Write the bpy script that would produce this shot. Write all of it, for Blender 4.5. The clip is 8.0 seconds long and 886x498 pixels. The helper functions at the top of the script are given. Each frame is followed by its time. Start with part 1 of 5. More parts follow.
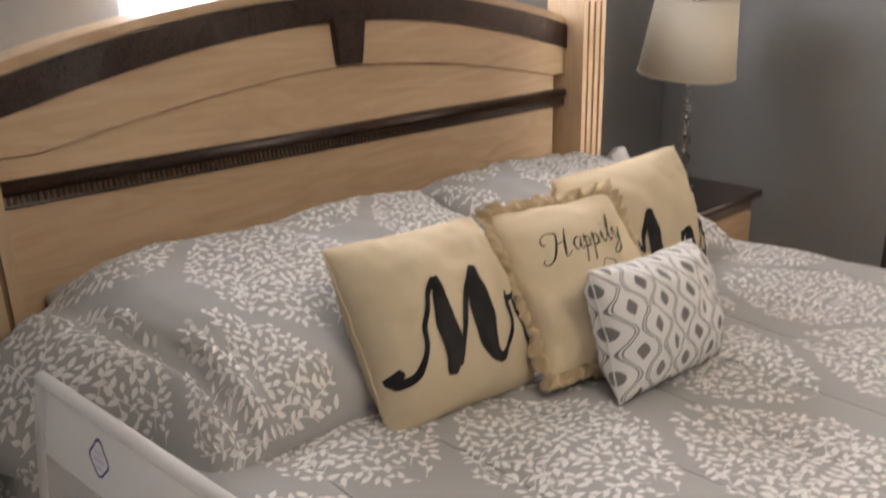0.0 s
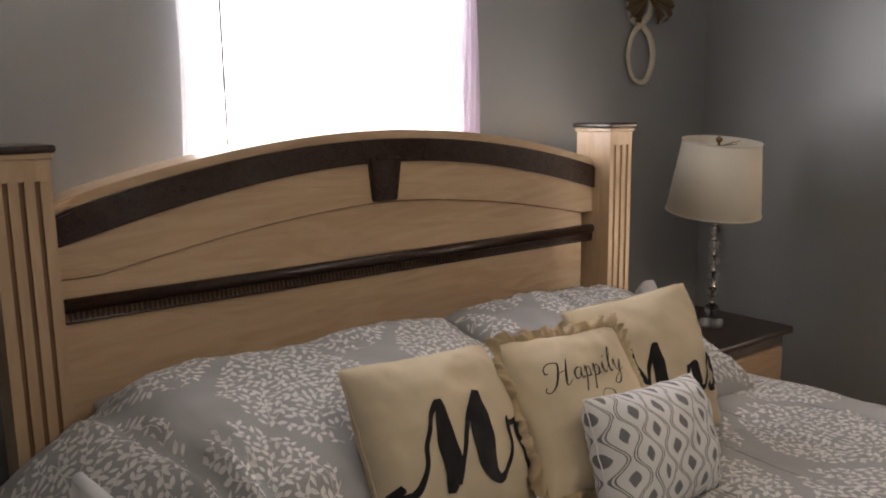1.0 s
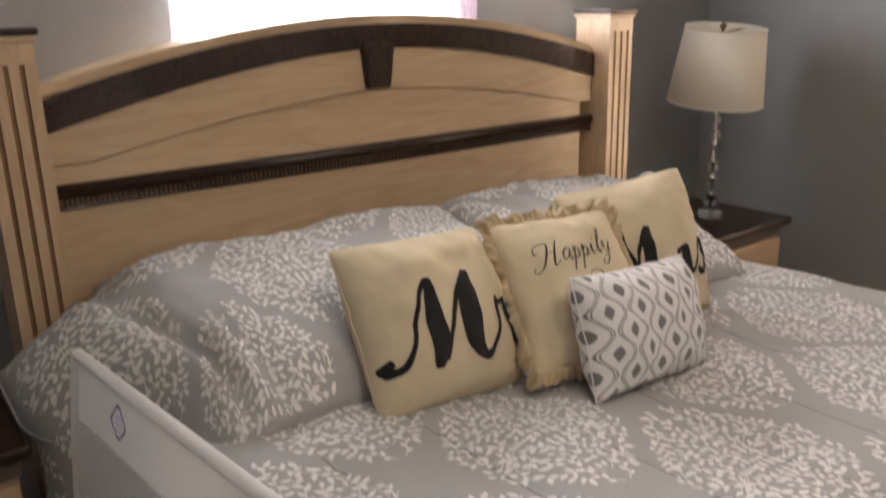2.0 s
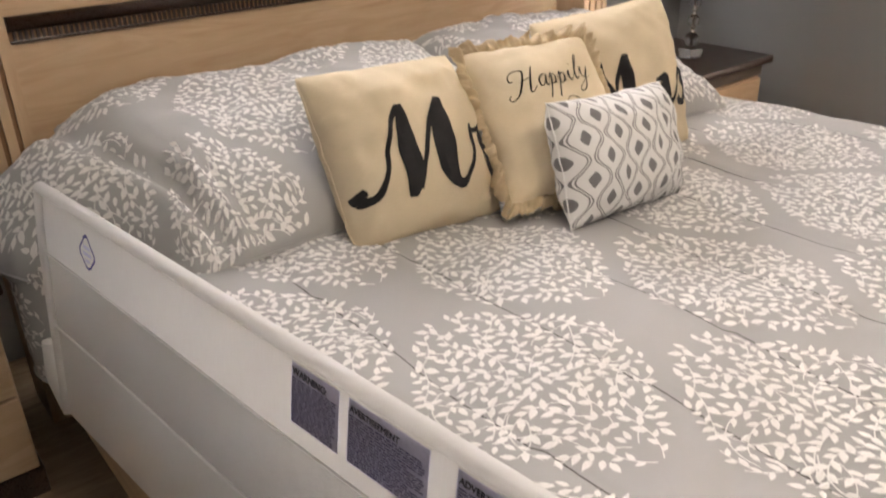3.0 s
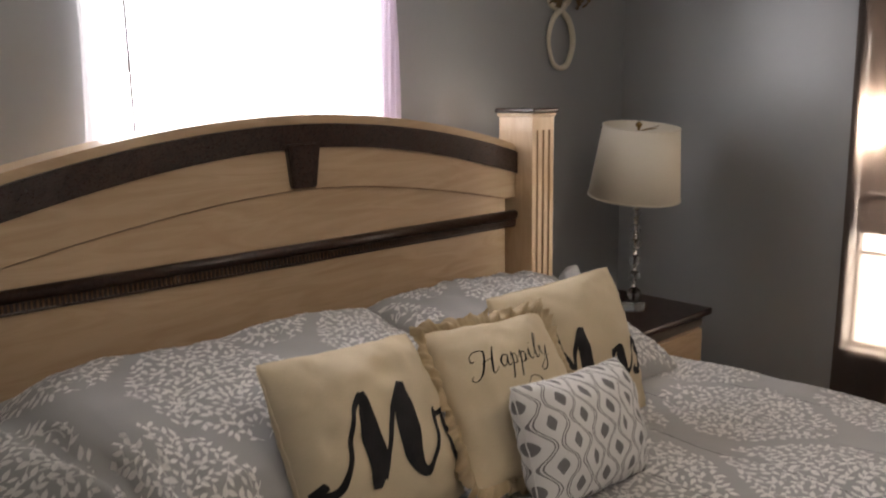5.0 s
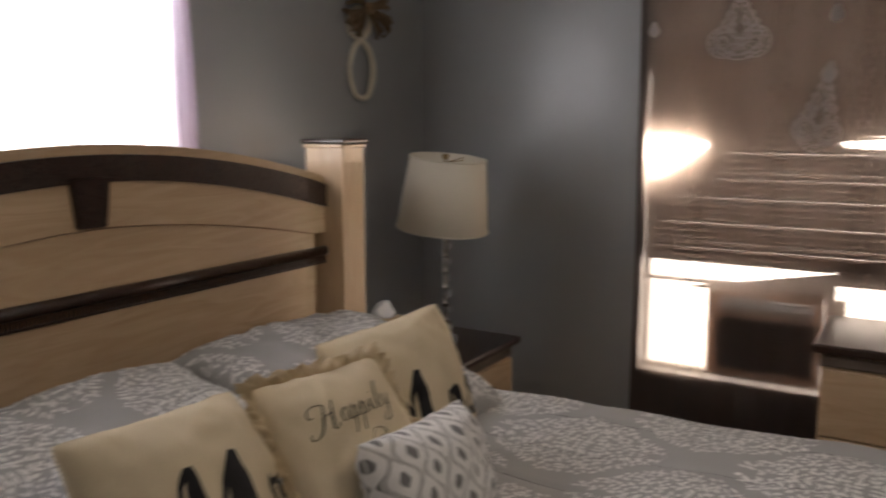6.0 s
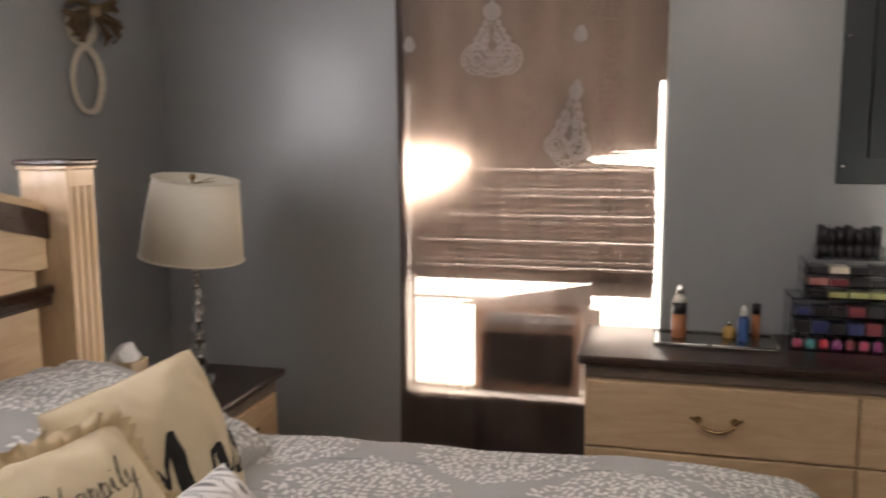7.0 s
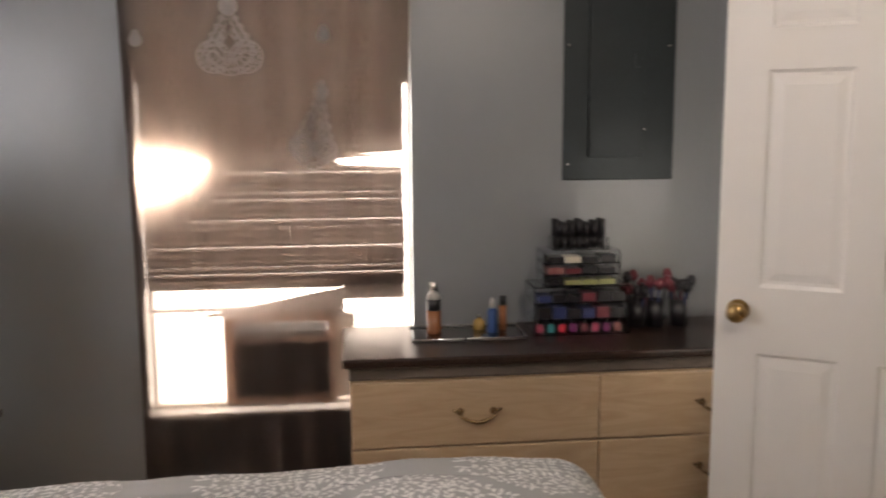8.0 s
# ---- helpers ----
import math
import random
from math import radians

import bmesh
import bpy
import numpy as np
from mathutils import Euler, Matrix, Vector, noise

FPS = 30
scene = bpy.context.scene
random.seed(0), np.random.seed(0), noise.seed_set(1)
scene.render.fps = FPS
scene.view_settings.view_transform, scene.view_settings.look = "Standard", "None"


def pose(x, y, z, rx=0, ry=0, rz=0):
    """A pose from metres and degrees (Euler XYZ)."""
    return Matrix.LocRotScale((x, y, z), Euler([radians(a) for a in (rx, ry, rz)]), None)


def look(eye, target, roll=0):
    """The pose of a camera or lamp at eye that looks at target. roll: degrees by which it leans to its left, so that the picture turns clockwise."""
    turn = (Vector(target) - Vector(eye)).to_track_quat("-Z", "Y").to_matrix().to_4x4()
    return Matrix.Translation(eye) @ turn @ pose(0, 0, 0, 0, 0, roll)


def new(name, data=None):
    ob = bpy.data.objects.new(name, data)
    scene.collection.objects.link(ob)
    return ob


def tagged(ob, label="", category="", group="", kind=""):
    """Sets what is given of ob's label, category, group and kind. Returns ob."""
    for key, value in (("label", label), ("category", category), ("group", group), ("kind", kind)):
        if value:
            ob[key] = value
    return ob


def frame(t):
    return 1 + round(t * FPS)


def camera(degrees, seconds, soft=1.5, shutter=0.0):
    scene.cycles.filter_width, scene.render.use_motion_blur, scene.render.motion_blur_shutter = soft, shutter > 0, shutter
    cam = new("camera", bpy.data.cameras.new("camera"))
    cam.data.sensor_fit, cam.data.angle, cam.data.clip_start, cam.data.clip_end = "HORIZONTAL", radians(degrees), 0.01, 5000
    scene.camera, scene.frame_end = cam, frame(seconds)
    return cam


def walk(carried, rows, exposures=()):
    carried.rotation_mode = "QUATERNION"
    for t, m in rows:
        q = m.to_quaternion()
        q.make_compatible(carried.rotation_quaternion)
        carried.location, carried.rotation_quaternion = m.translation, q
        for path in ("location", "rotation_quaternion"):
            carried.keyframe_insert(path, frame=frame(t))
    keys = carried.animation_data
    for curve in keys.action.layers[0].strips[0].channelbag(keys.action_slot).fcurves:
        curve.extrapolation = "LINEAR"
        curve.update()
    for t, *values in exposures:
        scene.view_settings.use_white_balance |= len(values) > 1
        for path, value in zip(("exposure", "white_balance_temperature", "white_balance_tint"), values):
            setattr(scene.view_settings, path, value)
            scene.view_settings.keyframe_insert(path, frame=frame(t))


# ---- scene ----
cam = camera(56.7, 8.0, soft=1.9, shutter=0.5)
PATH = [
    (0, (-1.349, -1.967, 1.397), (-0.088, -0.554, 0.756), -1.5),
    (0.5, (-1.354, -2.077, 1.431), (-0.101, -0.588, 0.968), -0.7),
    (1, (-1.358, -2.143, 1.445), (-0.16, -0.58, 1.096), -0.8),
    (1.5, (-1.349, -2.178, 1.426), (-0.178, -0.603, 1.042), -1.2),
    (2, (-1.334, -2.18, 1.397), (-0.189, -0.644, 0.824), -1.3),
    (2.2, (-1.325, -2.174, 1.379), (-0.19, -0.66, 0.732), -1.1),
    (3.3, (-1.325, -2.187, 1.313), (-0.222, -0.787, 0.405), -1.9),
    (3.5, (-1.326, -2.191, 1.327), (-0.204, -0.773, 0.473), -1.9),
    (4, (-1.322, -2.193, 1.376), (-0.121, -0.711, 0.773), -1.9),
    (4.2, (-1.316, -2.189, 1.384), (-0.09, -0.696, 0.868), -1.9),
    (5.3, (-1.329, -2.047, 1.437), (0.075, -0.663, 1.1), -0.5),
    (5.5, (-1.345, -2.002, 1.429), (0.131, -0.689, 1.117), -0.8),
    (6, (-1.291, -1.929, 1.426), (0.392, -0.893, 1.119), -0.1),
    (6.5, (-1.181, -1.872, 1.425), (0.657, -1.139, 1.135), -0.1),
    (7, (-1.133, -1.822, 1.433), (0.787, -1.331, 1.159), -0.2),
    (7.5, (-1.09, -1.708, 1.437), (0.889, -1.601, 1.164), -0.4),
    (8, (-1.08, -1.658, 1.448), (0.89, -1.865, 1.165), -0.4),
]
walk(cam, [(t, look(eye, target, roll)) for t, eye, target, roll in PATH],
     exposures=[(0, 0.0), (0.5, -0.3), (1.0, -0.72), (1.5, -0.80), (2.0, -0.15), (2.3, 0.15), (3.3, 0.45), (3.5, 0.20), (4.1, 0.0), (5.3, -0.9), (5.6, -0.98), (6.0, -1.15), (6.5, -0.72), (7.0, -0.38), (7.5, -0.54), (8.0, -0.42)])

# ---- world and light ----
world = bpy.data.worlds.new("world")
scene.world = world
world.use_nodes = True
wn = world.node_tree
sky = wn.nodes.new("ShaderNodeTexSky")
sky.sky_type, sky.sun_disc, sky.sun_elevation, sky.sun_rotation = "NISHITA", False, radians(24), radians(80)
wn.links.new(sky.outputs[0], wn.nodes["Background"].inputs[0])
wn.nodes["Background"].inputs[1].default_value = 0.10


def area_lamp(name, eye, target, sx, sy, watts, colour):
    data = bpy.data.lights.new(name, "AREA")
    data.shape, data.size, data.size_y, data.energy, data.color = "RECTANGLE", sx, sy, watts, colour
    ob = new(name, data)
    ob.matrix_world = look(eye, target)
    return ob


# sky light in the head window, sun glare where the east blind is bent open, a narrow lamp added in the unseen hall, and
# the room's ceiling light
area_lamp("sky_light_head_window", (0.06, 0.30, 1.55), (0.06, -1.0, 1.30), 1.0, 0.95, 52, (0.97, 0.95, 0.98))
area_lamp("sun_glare_east_window", (2.065, -0.985, 1.310), (0.6, -0.75, 1.05), 0.18, 0.10, 17, (1.0, 0.88, 0.74))
area_lamp("daylight_hall_window", (1.52, -4.70, 1.12), (0.35, -0.1, 0.95), 0.24, 0.30, 6, (1.0, 0.93, 0.85)).data.spread = radians(27)
bulb = bpy.data.lights.new("ceiling_bulb", "POINT")
bulb.energy, bulb.color, bulb.shadow_soft_size = 32, (1.0, 0.85, 0.705), 0.10
new("ceiling_bulb", bulb).location = (-0.40, -2.35, 2.24)

# ---- materials ----


class Nodes:
    """A small writer of node trees."""

    def __init__(self, name):
        self.m = bpy.data.materials.new(name)
        self.m.use_nodes = True
        self.t = self.m.node_tree
        self.b = self.t.nodes["Principled BSDF"]
        self.out = self.t.nodes["Material Output"]

    def put(self, socket, v):
        if v is None:
            return
        if isinstance(v, bpy.types.NodeSocket):
            self.t.links.new(v, socket)
        elif isinstance(v, (tuple, list)) and len(v) == 3 and socket.type == "RGBA":
            socket.default_value = (*v, 1)
        else:
            socket.default_value = v

    def node(self, kind, *ins, **props):
        n = self.t.nodes.new("ShaderNode" + kind)
        for k, v in props.items():
            setattr(n, k, v)
        for i, v in enumerate(ins):
            self.put(n.inputs[i], v)
        return n

    def math(self, op, a, b=None, c=None):
        return self.node("Math", a, b, c, operation=op).outputs[0]

    def vec(self, op, a, b=None):
        return self.node("VectorMath", a, b, operation=op).outputs[0]

    def mix(self, f, a, b):
        n = self.node("Mix", data_type="RGBA")
        self.put(n.inputs[0], f), self.put(n.inputs[6], a), self.put(n.inputs[7], b)
        return n.outputs[2]

    def ramp(self, f, *stops):
        n = self.node("ValToRGB", f)
        e = n.color_ramp.elements
        while len(e) < len(stops):
            e.new(0.5)
        for i, (p, c) in enumerate(stops):
            e[i].position = p
            e[i].color = (*c, 1) if isinstance(c, tuple) else (c, c, c, 1)
        return n.outputs[0]

    def noise(self, vec, scale, detail=3, rough=0.5, distort=0.0):
        return self.node("TexNoise", vec, None, scale, detail, rough, None, None, None, distort).outputs[0]

    def coords(self, which="Object"):
        return self.node("TexCoord").outputs[which]

    def scaled(self, v, s):
        return self.vec("MULTIPLY", v, s)

    def bump(self, h, strength, dist=0.01):
        n = self.node("Bump")
        n.inputs["Strength"].default_value, n.inputs["Distance"].default_value = strength, dist
        self.put(n.inputs["Height"], h)
        self.put(self.b.inputs["Normal"], n.outputs[0])
        return self

    def set(self, **kw):
        for k, v in kw.items():
            self.put(self.b.inputs[k.replace("_", " ")], v)
        return self


def plain(name, colour, rough=0.5, metal=0.0, grain=40.0, vary=0.12, bumpy=0.1, **kw):
    n = Nodes(name)
    c = n.coords()
    f = n.noise(c, grain, 4)
    g = n.noise(c, grain * 0.07, 2)
    both = n.math("ADD", n.math("MULTIPLY", f, 0.5), n.math("MULTIPLY", g, 0.5))
    lo = tuple(v * (1 - vary) for v in colour)
    hi = tuple(min(1, v * (1 + vary)) for v in colour)
    n.set(Base_Color=n.ramp(both, (0.3, lo), (0.7, hi)), Roughness=n.ramp(g, (0.3, rough * 0.9), (0.7, min(1, rough * 1.12))), Metallic=metal, **kw)
    if bumpy:
        n.bump(f, bumpy, 0.004)
    return n.m


def wall_paint(name, colour, rough):
    n = Nodes(name)
    c = n.coords()
    big = n.noise(c, 1.3, 3)
    fine = n.noise(c, 160, 3)
    roll = n.noise(c, 28, 2)
    n.set(Base_Color=n.mix(big, tuple(v * 0.95 for v in colour), tuple(v * 1.05 for v in colour)), Roughness=n.ramp(big, (0.3, rough - 0.02), (0.7, rough + 0.03)))
    n.bump(n.math("ADD", n.math("MULTIPLY", fine, 0.6), roll), 0.05, 0.0015)
    return n.m


def wood(name, dark, light, rough, stretch, coat=0.0, relief=0.06):
    """Long soft grain along the axis that stretch leaves long."""
    n = Nodes(name)
    c = n.coords()
    o = n.node("ObjectInfo").outputs["Random"]
    p = n.vec("ADD", n.scaled(c, stretch), n.node("CombineXYZ", o, n.math("MULTIPLY", o, 7.0), 0.0).outputs[0])
    warp = n.noise(p, 1.2, 2)
    swirl = n.noise(n.vec("ADD", p, n.node("CombineXYZ", warp, warp, warp).outputs[0]), 3.0, 6, 0.55, 1.6)
    line = n.noise(n.scaled(p, (4, 4, 4)), 9.0, 5, 0.65)
    mid = tuple((a + b) / 2 for a, b in zip(dark, light))
    base = n.ramp(swirl, (0.28, dark), (0.46, mid), (0.62, light))
    n.set(Base_Color=n.mix(n.math("MULTIPLY", line, 0.25), base, dark), Roughness=n.ramp(line, (0.3, rough), (0.7, rough + 0.08)), Coat_Weight=coat, Coat_Roughness=0.18)
    n.bump(line, relief, 0.002)
    return n.m


def grey_cloth(name):
    """Soft grey cotton, the ground of the leaf print."""
    n = Nodes(name)
    uv = n.coords("UV")
    weave = n.noise(uv, 900, 2)
    soft = n.noise(uv, 5, 3)
    base = n.mix(soft, (0.37, 0.366, 0.366), (0.43, 0.426, 0.42))
    n.set(Base_Color=n.mix(n.math("MULTIPLY", weave, 0.3), base, (0.325, 0.322, 0.32)), Roughness=0.82, Sheen_Weight=0.15)
    n.bump(n.math("ADD", n.math("MULTIPLY", weave, 0.3), n.noise(uv, 22, 3)), 0.22, 0.006)
    return n.m


def linen(name, colour):
    n = Nodes(name)
    uv = n.coords("UV")
    s = n.node("SeparateXYZ", uv)
    w = n.math("MULTIPLY", n.math("SINE", n.math("MULTIPLY", s.outputs[0], 3600)), n.math("SINE", n.math("MULTIPLY", s.outputs[1], 3600)))
    slub = n.noise(n.scaled(uv, (1, 6, 1)), 90, 3)
    big = n.noise(uv, 6, 3)
    n.set(Base_Color=n.mix(n.math("ADD", n.math("MULTIPLY", slub, 0.5), n.math("MULTIPLY", big, 0.5)), tuple(v * 0.86 for v in colour), tuple(min(1, v * 1.1) for v in colour)), Roughness=0.9)
    n.bump(n.math("ADD", n.math("ADD", n.math("MULTIPLY", w, 0.2), slub), n.math("MULTIPLY", n.noise(uv, 14, 3), 2.0)), 0.28, 0.006)
    return n.m


def ogee_print(name):
    """White cloth with rows of grey ogee outlines and grey diamonds."""
    n = Nodes(name)
    s = n.node("SeparateXYZ", n.coords("UV"))
    px, py = 0.037, 0.084
    x = n.math("DIVIDE", s.outputs[0], px)
    y = n.math("DIVIDE", s.outputs[1], py)
    wave = n.math("MULTIPLY", n.math("COSINE", n.math("MULTIPLY", y, 2 * math.pi)), 0.34)

    def line(sign, offset):
        d = n.math("ADD", n.math("MULTIPLY", wave, sign), offset)
        f = n.math("SUBTRACT", n.math("FRACT", n.math("ADD", n.math("MULTIPLY", n.math("SUBTRACT", x, d), 0.5), 50.0)), 0.5)
        f = n.math("ABSOLUTE", f)
        f = n.math("SUBTRACT", f, 0.034)
        return n.math("LESS_THAN", n.math("ABSOLUTE", f), 0.017)

    lines = n.math("MAXIMUM", line(1.0, 0.5), line(-1.0, 1.5))

    def diamonds(ox, oy):
        u = n.math("ABSOLUTE", n.math("SUBTRACT", n.math("FRACT", n.math("ADD", n.math("MULTIPLY", x, 0.5), ox + 50.0)), 0.5))
        v = n.math("ABSOLUTE", n.math("SUBTRACT", n.math("FRACT", n.math("ADD", y, oy + 50.0)), 0.5))
        e = n.math("ADD", n.math("POWER", n.math("DIVIDE", u, 0.15), 1.25), n.math("POWER", n.math("DIVIDE", v, 0.19), 1.25))
        return n.math("LESS_THAN", e, 1.0)

    pat = n.math("MAXIMUM", lines, n.math("MAXIMUM", diamonds(0.5, 0.0), diamonds(0.0, 0.5)))
    weave = n.noise(n.coords("UV"), 700, 2)
    n.set(Base_Color=n.mix(pat, n.mix(weave, (0.70, 0.69, 0.68), (0.80, 0.79, 0.78)), n.mix(weave, (0.17, 0.165, 0.17), (0.24, 0.235, 0.24))), Roughness=0.85)
    n.bump(n.math("ADD", weave, n.noise(n.coords("UV"), 18, 3)), 0.2, 0.005)
    return n.m


def sheer(name, colour, clear, glow, tint, gather=0.0):
    """Thin cloth: part open weave, part cloth that lets light through."""
    n = Nodes(name)
    c = n.coords("UV")
    thread = n.noise(n.scaled(c, (1, 0.06, 1)), 420, 2)
    n.set(Base_Color=n.mix(thread, tuple(v * 0.8 for v in colour), tuple(min(1, v * 1.15) for v in colour)), Roughness=0.8)
    tr = n.node("BsdfTranslucent", glow).outputs[0]
    op = n.node("BsdfTransparent", tint).outputs[0]
    body = n.node("MixShader", 0.5, n.b.outputs[0], tr).outputs[0]
    fac = n.ramp(thread, (0.3, clear * 0.85), (0.7, min(1, clear * 1.15)))
    if gather:
        # cloth lies closer where it is gathered into upright folds
        fold = n.noise(n.scaled(c, (1, 0.05, 1)), 6.5, 3)
        fac = n.math("MULTIPLY", fac, n.ramp(fold, (0.32, 1 - gather), (0.68, 1 + gather)))
    n.t.links.new(n.node("MixShader", fac, body, op).outputs[0], n.out.inputs[0])
    return n.m


def glowing(name, colour, strength):
    n = Nodes(name)
    e = n.node("Emission", colour, strength).outputs[0]
    n.t.links.new(e, n.out.inputs[0])
    return n.m


M_WALL = wall_paint("blue_grey_paint", (0.280, 0.285, 0.291), 0.32)
M_CEIL = wall_paint("ceiling_paint", (0.80, 0.79, 0.76), 0.8)
M_FLOOR = wood("floor_wood", (0.22, 0.15, 0.09), (0.38, 0.28, 0.18), 0.4, (1, 8, 8))
M_MAPLE = wood("maple_x", (0.445, 0.31, 0.185), (0.555, 0.405, 0.258), 0.34, (1.0, 5, 7), 0.25)
M_MAPLE_Z = wood("maple_z", (0.45, 0.312, 0.188), (0.555, 0.405, 0.258), 0.34, (7, 7, 1.0), 0.25)
M_MAPLE_Y = wood("maple_y", (0.445, 0.31, 0.185), (0.555, 0.405, 0.258), 0.34, (5, 1.0, 7), 0.25)
M_DARK = wood("dark_burl", (0.016, 0.008, 0.005), (0.040, 0.019, 0.013), 0.25, (9, 9, 9), 0.12, 0.0008)
M_FLUTE = plain("brown_flute", (0.22, 0.12, 0.055), 0.5)
M_FLORAL = grey_cloth("grey_cotton")
M_SPRIG = plain("pale_leaf_ink", (0.80, 0.785, 0.76), 0.85, grain=260, vary=0.10, bumpy=0.05)
M_LINEN = linen("cream_linen", (0.66, 0.555, 0.385))
M_RUFFLE = linen("cream_ruffle", (0.52, 0.41, 0.26))
M_BLACK = plain("black_print", (0.012, 0.011, 0.012), 0.85, grain=300)
M_OGEE = ogee_print("ogee_cloth")
M_SHADE = linen("lamp_linen", (0.62, 0.57, 0.475))
M_CHROME = plain("chrome", (0.75, 0.74, 0.72), 0.10, 1.0, bumpy=0)
M_BRASS = plain("old_brass", (0.42, 0.28, 0.12), 0.25, 1.0, bumpy=0.02)
M_CRYSTAL = plain("crystal", (0.95, 0.96, 0.97), 0.02, bumpy=0, vary=0.0, Transmission_Weight=1.0, IOR=1.5)
M_CURTAIN = sheer("brown_voile", (0.100, 0.080, 0.073), 0.37, (0.20, 0.155, 0.13), (0.62, 0.545, 0.51), 0.22)
M_LACE = sheer("lace_ink", (0.62, 0.57, 0.54), 0.14, (0.2, 0.17, 0.15), (0.8, 0.7, 0.62))
M_TAUPE = wood("taupe_moulding", (0.10, 0.078, 0.062), (0.17, 0.135, 0.11), 0.3, (1, 6, 6), 0.3, 0.01)
M_PULL = plain("bronze_pull", (0.30, 0.21, 0.11), 0.22, 1.0, bumpy=0.02)
M_WHITE_SHEER = sheer("white_voile", (0.80, 0.78, 0.80), 0.45, (0.85, 0.83, 0.86), (1, 0.98, 1.0))
M_LILAC = sheer("lilac_voile", (0.56, 0.49, 0.55), 0.22, (0.42, 0.36, 0.42), (0.95, 0.88, 0.95))
M_SKY = glowing("bright_day", (1.0, 0.98, 0.96), 9.0)
M_SUN = glowing("bright_day_warm", (1.0, 0.93, 0.84), 23.0)
M_PLASTIC = plain("white_plastic", (0.66, 0.63, 0.58), 0.4)
M_SLAT = plain("blind_slat", (0.45, 0.38, 0.32), 0.45)
M_GRILLE = plain("dark_grille", (0.06, 0.05, 0.045), 0.5)
M_PANEL = plain("slate_steel", (0.030, 0.037, 0.040), 0.42, 0.3, grain=90)
M_DOOR = wall_paint("door_paint", (0.87, 0.835, 0.79), 0.42)
M_TRIM = wall_paint("trim_paint", (0.70, 0.68, 0.65), 0.45)
M_RAILCLOTH = sheer("white_nylon", (0.88, 0.87, 0.86), 0.10, (0.94, 0.93, 0.92), (1, 1, 1))
M_QUILTED = linen("white_ticking", (0.70, 0.69, 0.68))
M_PRINT = plain("violet_print", (0.085, 0.075, 0.24), 0.8)
M_PURPLE = plain("violet_label", (0.64, 0.63, 0.80), 0.7, grain=200)
M_INK = plain("ink", (0.03, 0.03, 0.06), 0.8)
M_GLASS = plain("pane_glass", (1, 1, 1), 0.0, bumpy=0, vary=0.0, Transmission_Weight=1.0, IOR=1.02)

# ---- shape helpers ----


def part(name, bm, material, parent=None, label="", smooth=False, at=None):
    me = bpy.data.meshes.new(name)
    bmesh.ops.recalc_face_normals(bm, faces=bm.faces)
    bm.to_mesh(me)
    bm.free()
    me.materials.append(material)
    if smooth:
        for p in me.polygons:
            p.use_smooth = True
    ob = new(name, me)
    if at is not None:
        ob.matrix_basis = at
    if parent is not None:
        ob.parent = parent
    if label:
        tagged(ob, label)
    return ob


def thing(name, x, y, z, label, category, group="", kind="", rz=0.0):
    ob = new(name)
    ob.matrix_basis = pose(x, y, z, 0, 0, rz)
    return tagged(ob, label, category, group, kind)


def box(x0, x1, y0, y1, z0, z1, bevel=0.0, segs=2):
    bm = bmesh.new()
    add_box(bm, x0, x1, y0, y1, z0, z1)
    if bevel:
        bmesh.ops.bevel(bm, geom=list(bm.edges), offset=bevel, segments=segs, profile=0.5, affect="EDGES")
    return bm


def add_box(bm, x0, x1, y0, y1, z0, z1, m=None):
    vs = [bm.verts.new((x, y, z)) for z in (z0, z1) for y in (y0, y1) for x in (x0, x1)]
    for f in ((0, 2, 3, 1), (4, 5, 7, 6), (0, 1, 5, 4), (2, 6, 7, 3), (0, 4, 6, 2), (1, 3, 7, 5)):
        bm.faces.new([vs[i] for i in f])
    if m is not None:
        bmesh.ops.transform(bm, matrix=m, verts=vs)
    return vs


def sheet(nu, nv, fn, uv=None, both=0.0):
    """A grid surface: fn(u, v) gives a place, uv(u, v) the cloth's own metres; u, v from 0 to 1."""
    bm = bmesh.new()
    lay = bm.loops.layers.uv.new("UVMap")
    g = [[bm.verts.new(fn(i / nu, j / nv)) for j in range(nv + 1)] for i in range(nu + 1)]
    uv = uv or (lambda u, v: (u, v))
    for i in range(nu):
        for j in range(nv):
            ij = ((i, j), (i + 1, j), (i + 1, j + 1), (i, j + 1))
            f = bm.faces.new([g[a][b] for a, b in ij])
            f.smooth = True
            for lp, (a, b) in zip(f.loops, ij):
                lp[lay].uv = uv(a / nu, b / nv)
    if both:
        bmesh.ops.solidify(bm, geom=list(bm.faces), thickness=both)
    return bm


def spun(profile, n=32, centre=(0, 0)):
    """A turned shape from (radius, z) pairs."""
    bm = bmesh.new()
    rings = []
    for r, z in profile:
        rings.append([bm.verts.new((centre[0] + r * math.cos(2 * math.pi * k / n), centre[1] + r * math.sin(2 * math.pi * k / n), z)) for k in range(n)])
    for a, b in zip(rings, rings[1:]):
        for k in range(n):
            bm.faces.new((a[k], a[(k + 1) % n], b[(k + 1) % n], b[k])).smooth = True
    for r, z in ((rings[0], profile[0]), (rings[-1], profile[-1])):
        if z[0] > 1e-4:
            bm.faces.new(r)
    bmesh.ops.remove_doubles(bm, verts=bm.verts, dist=1e-5)
    return bm


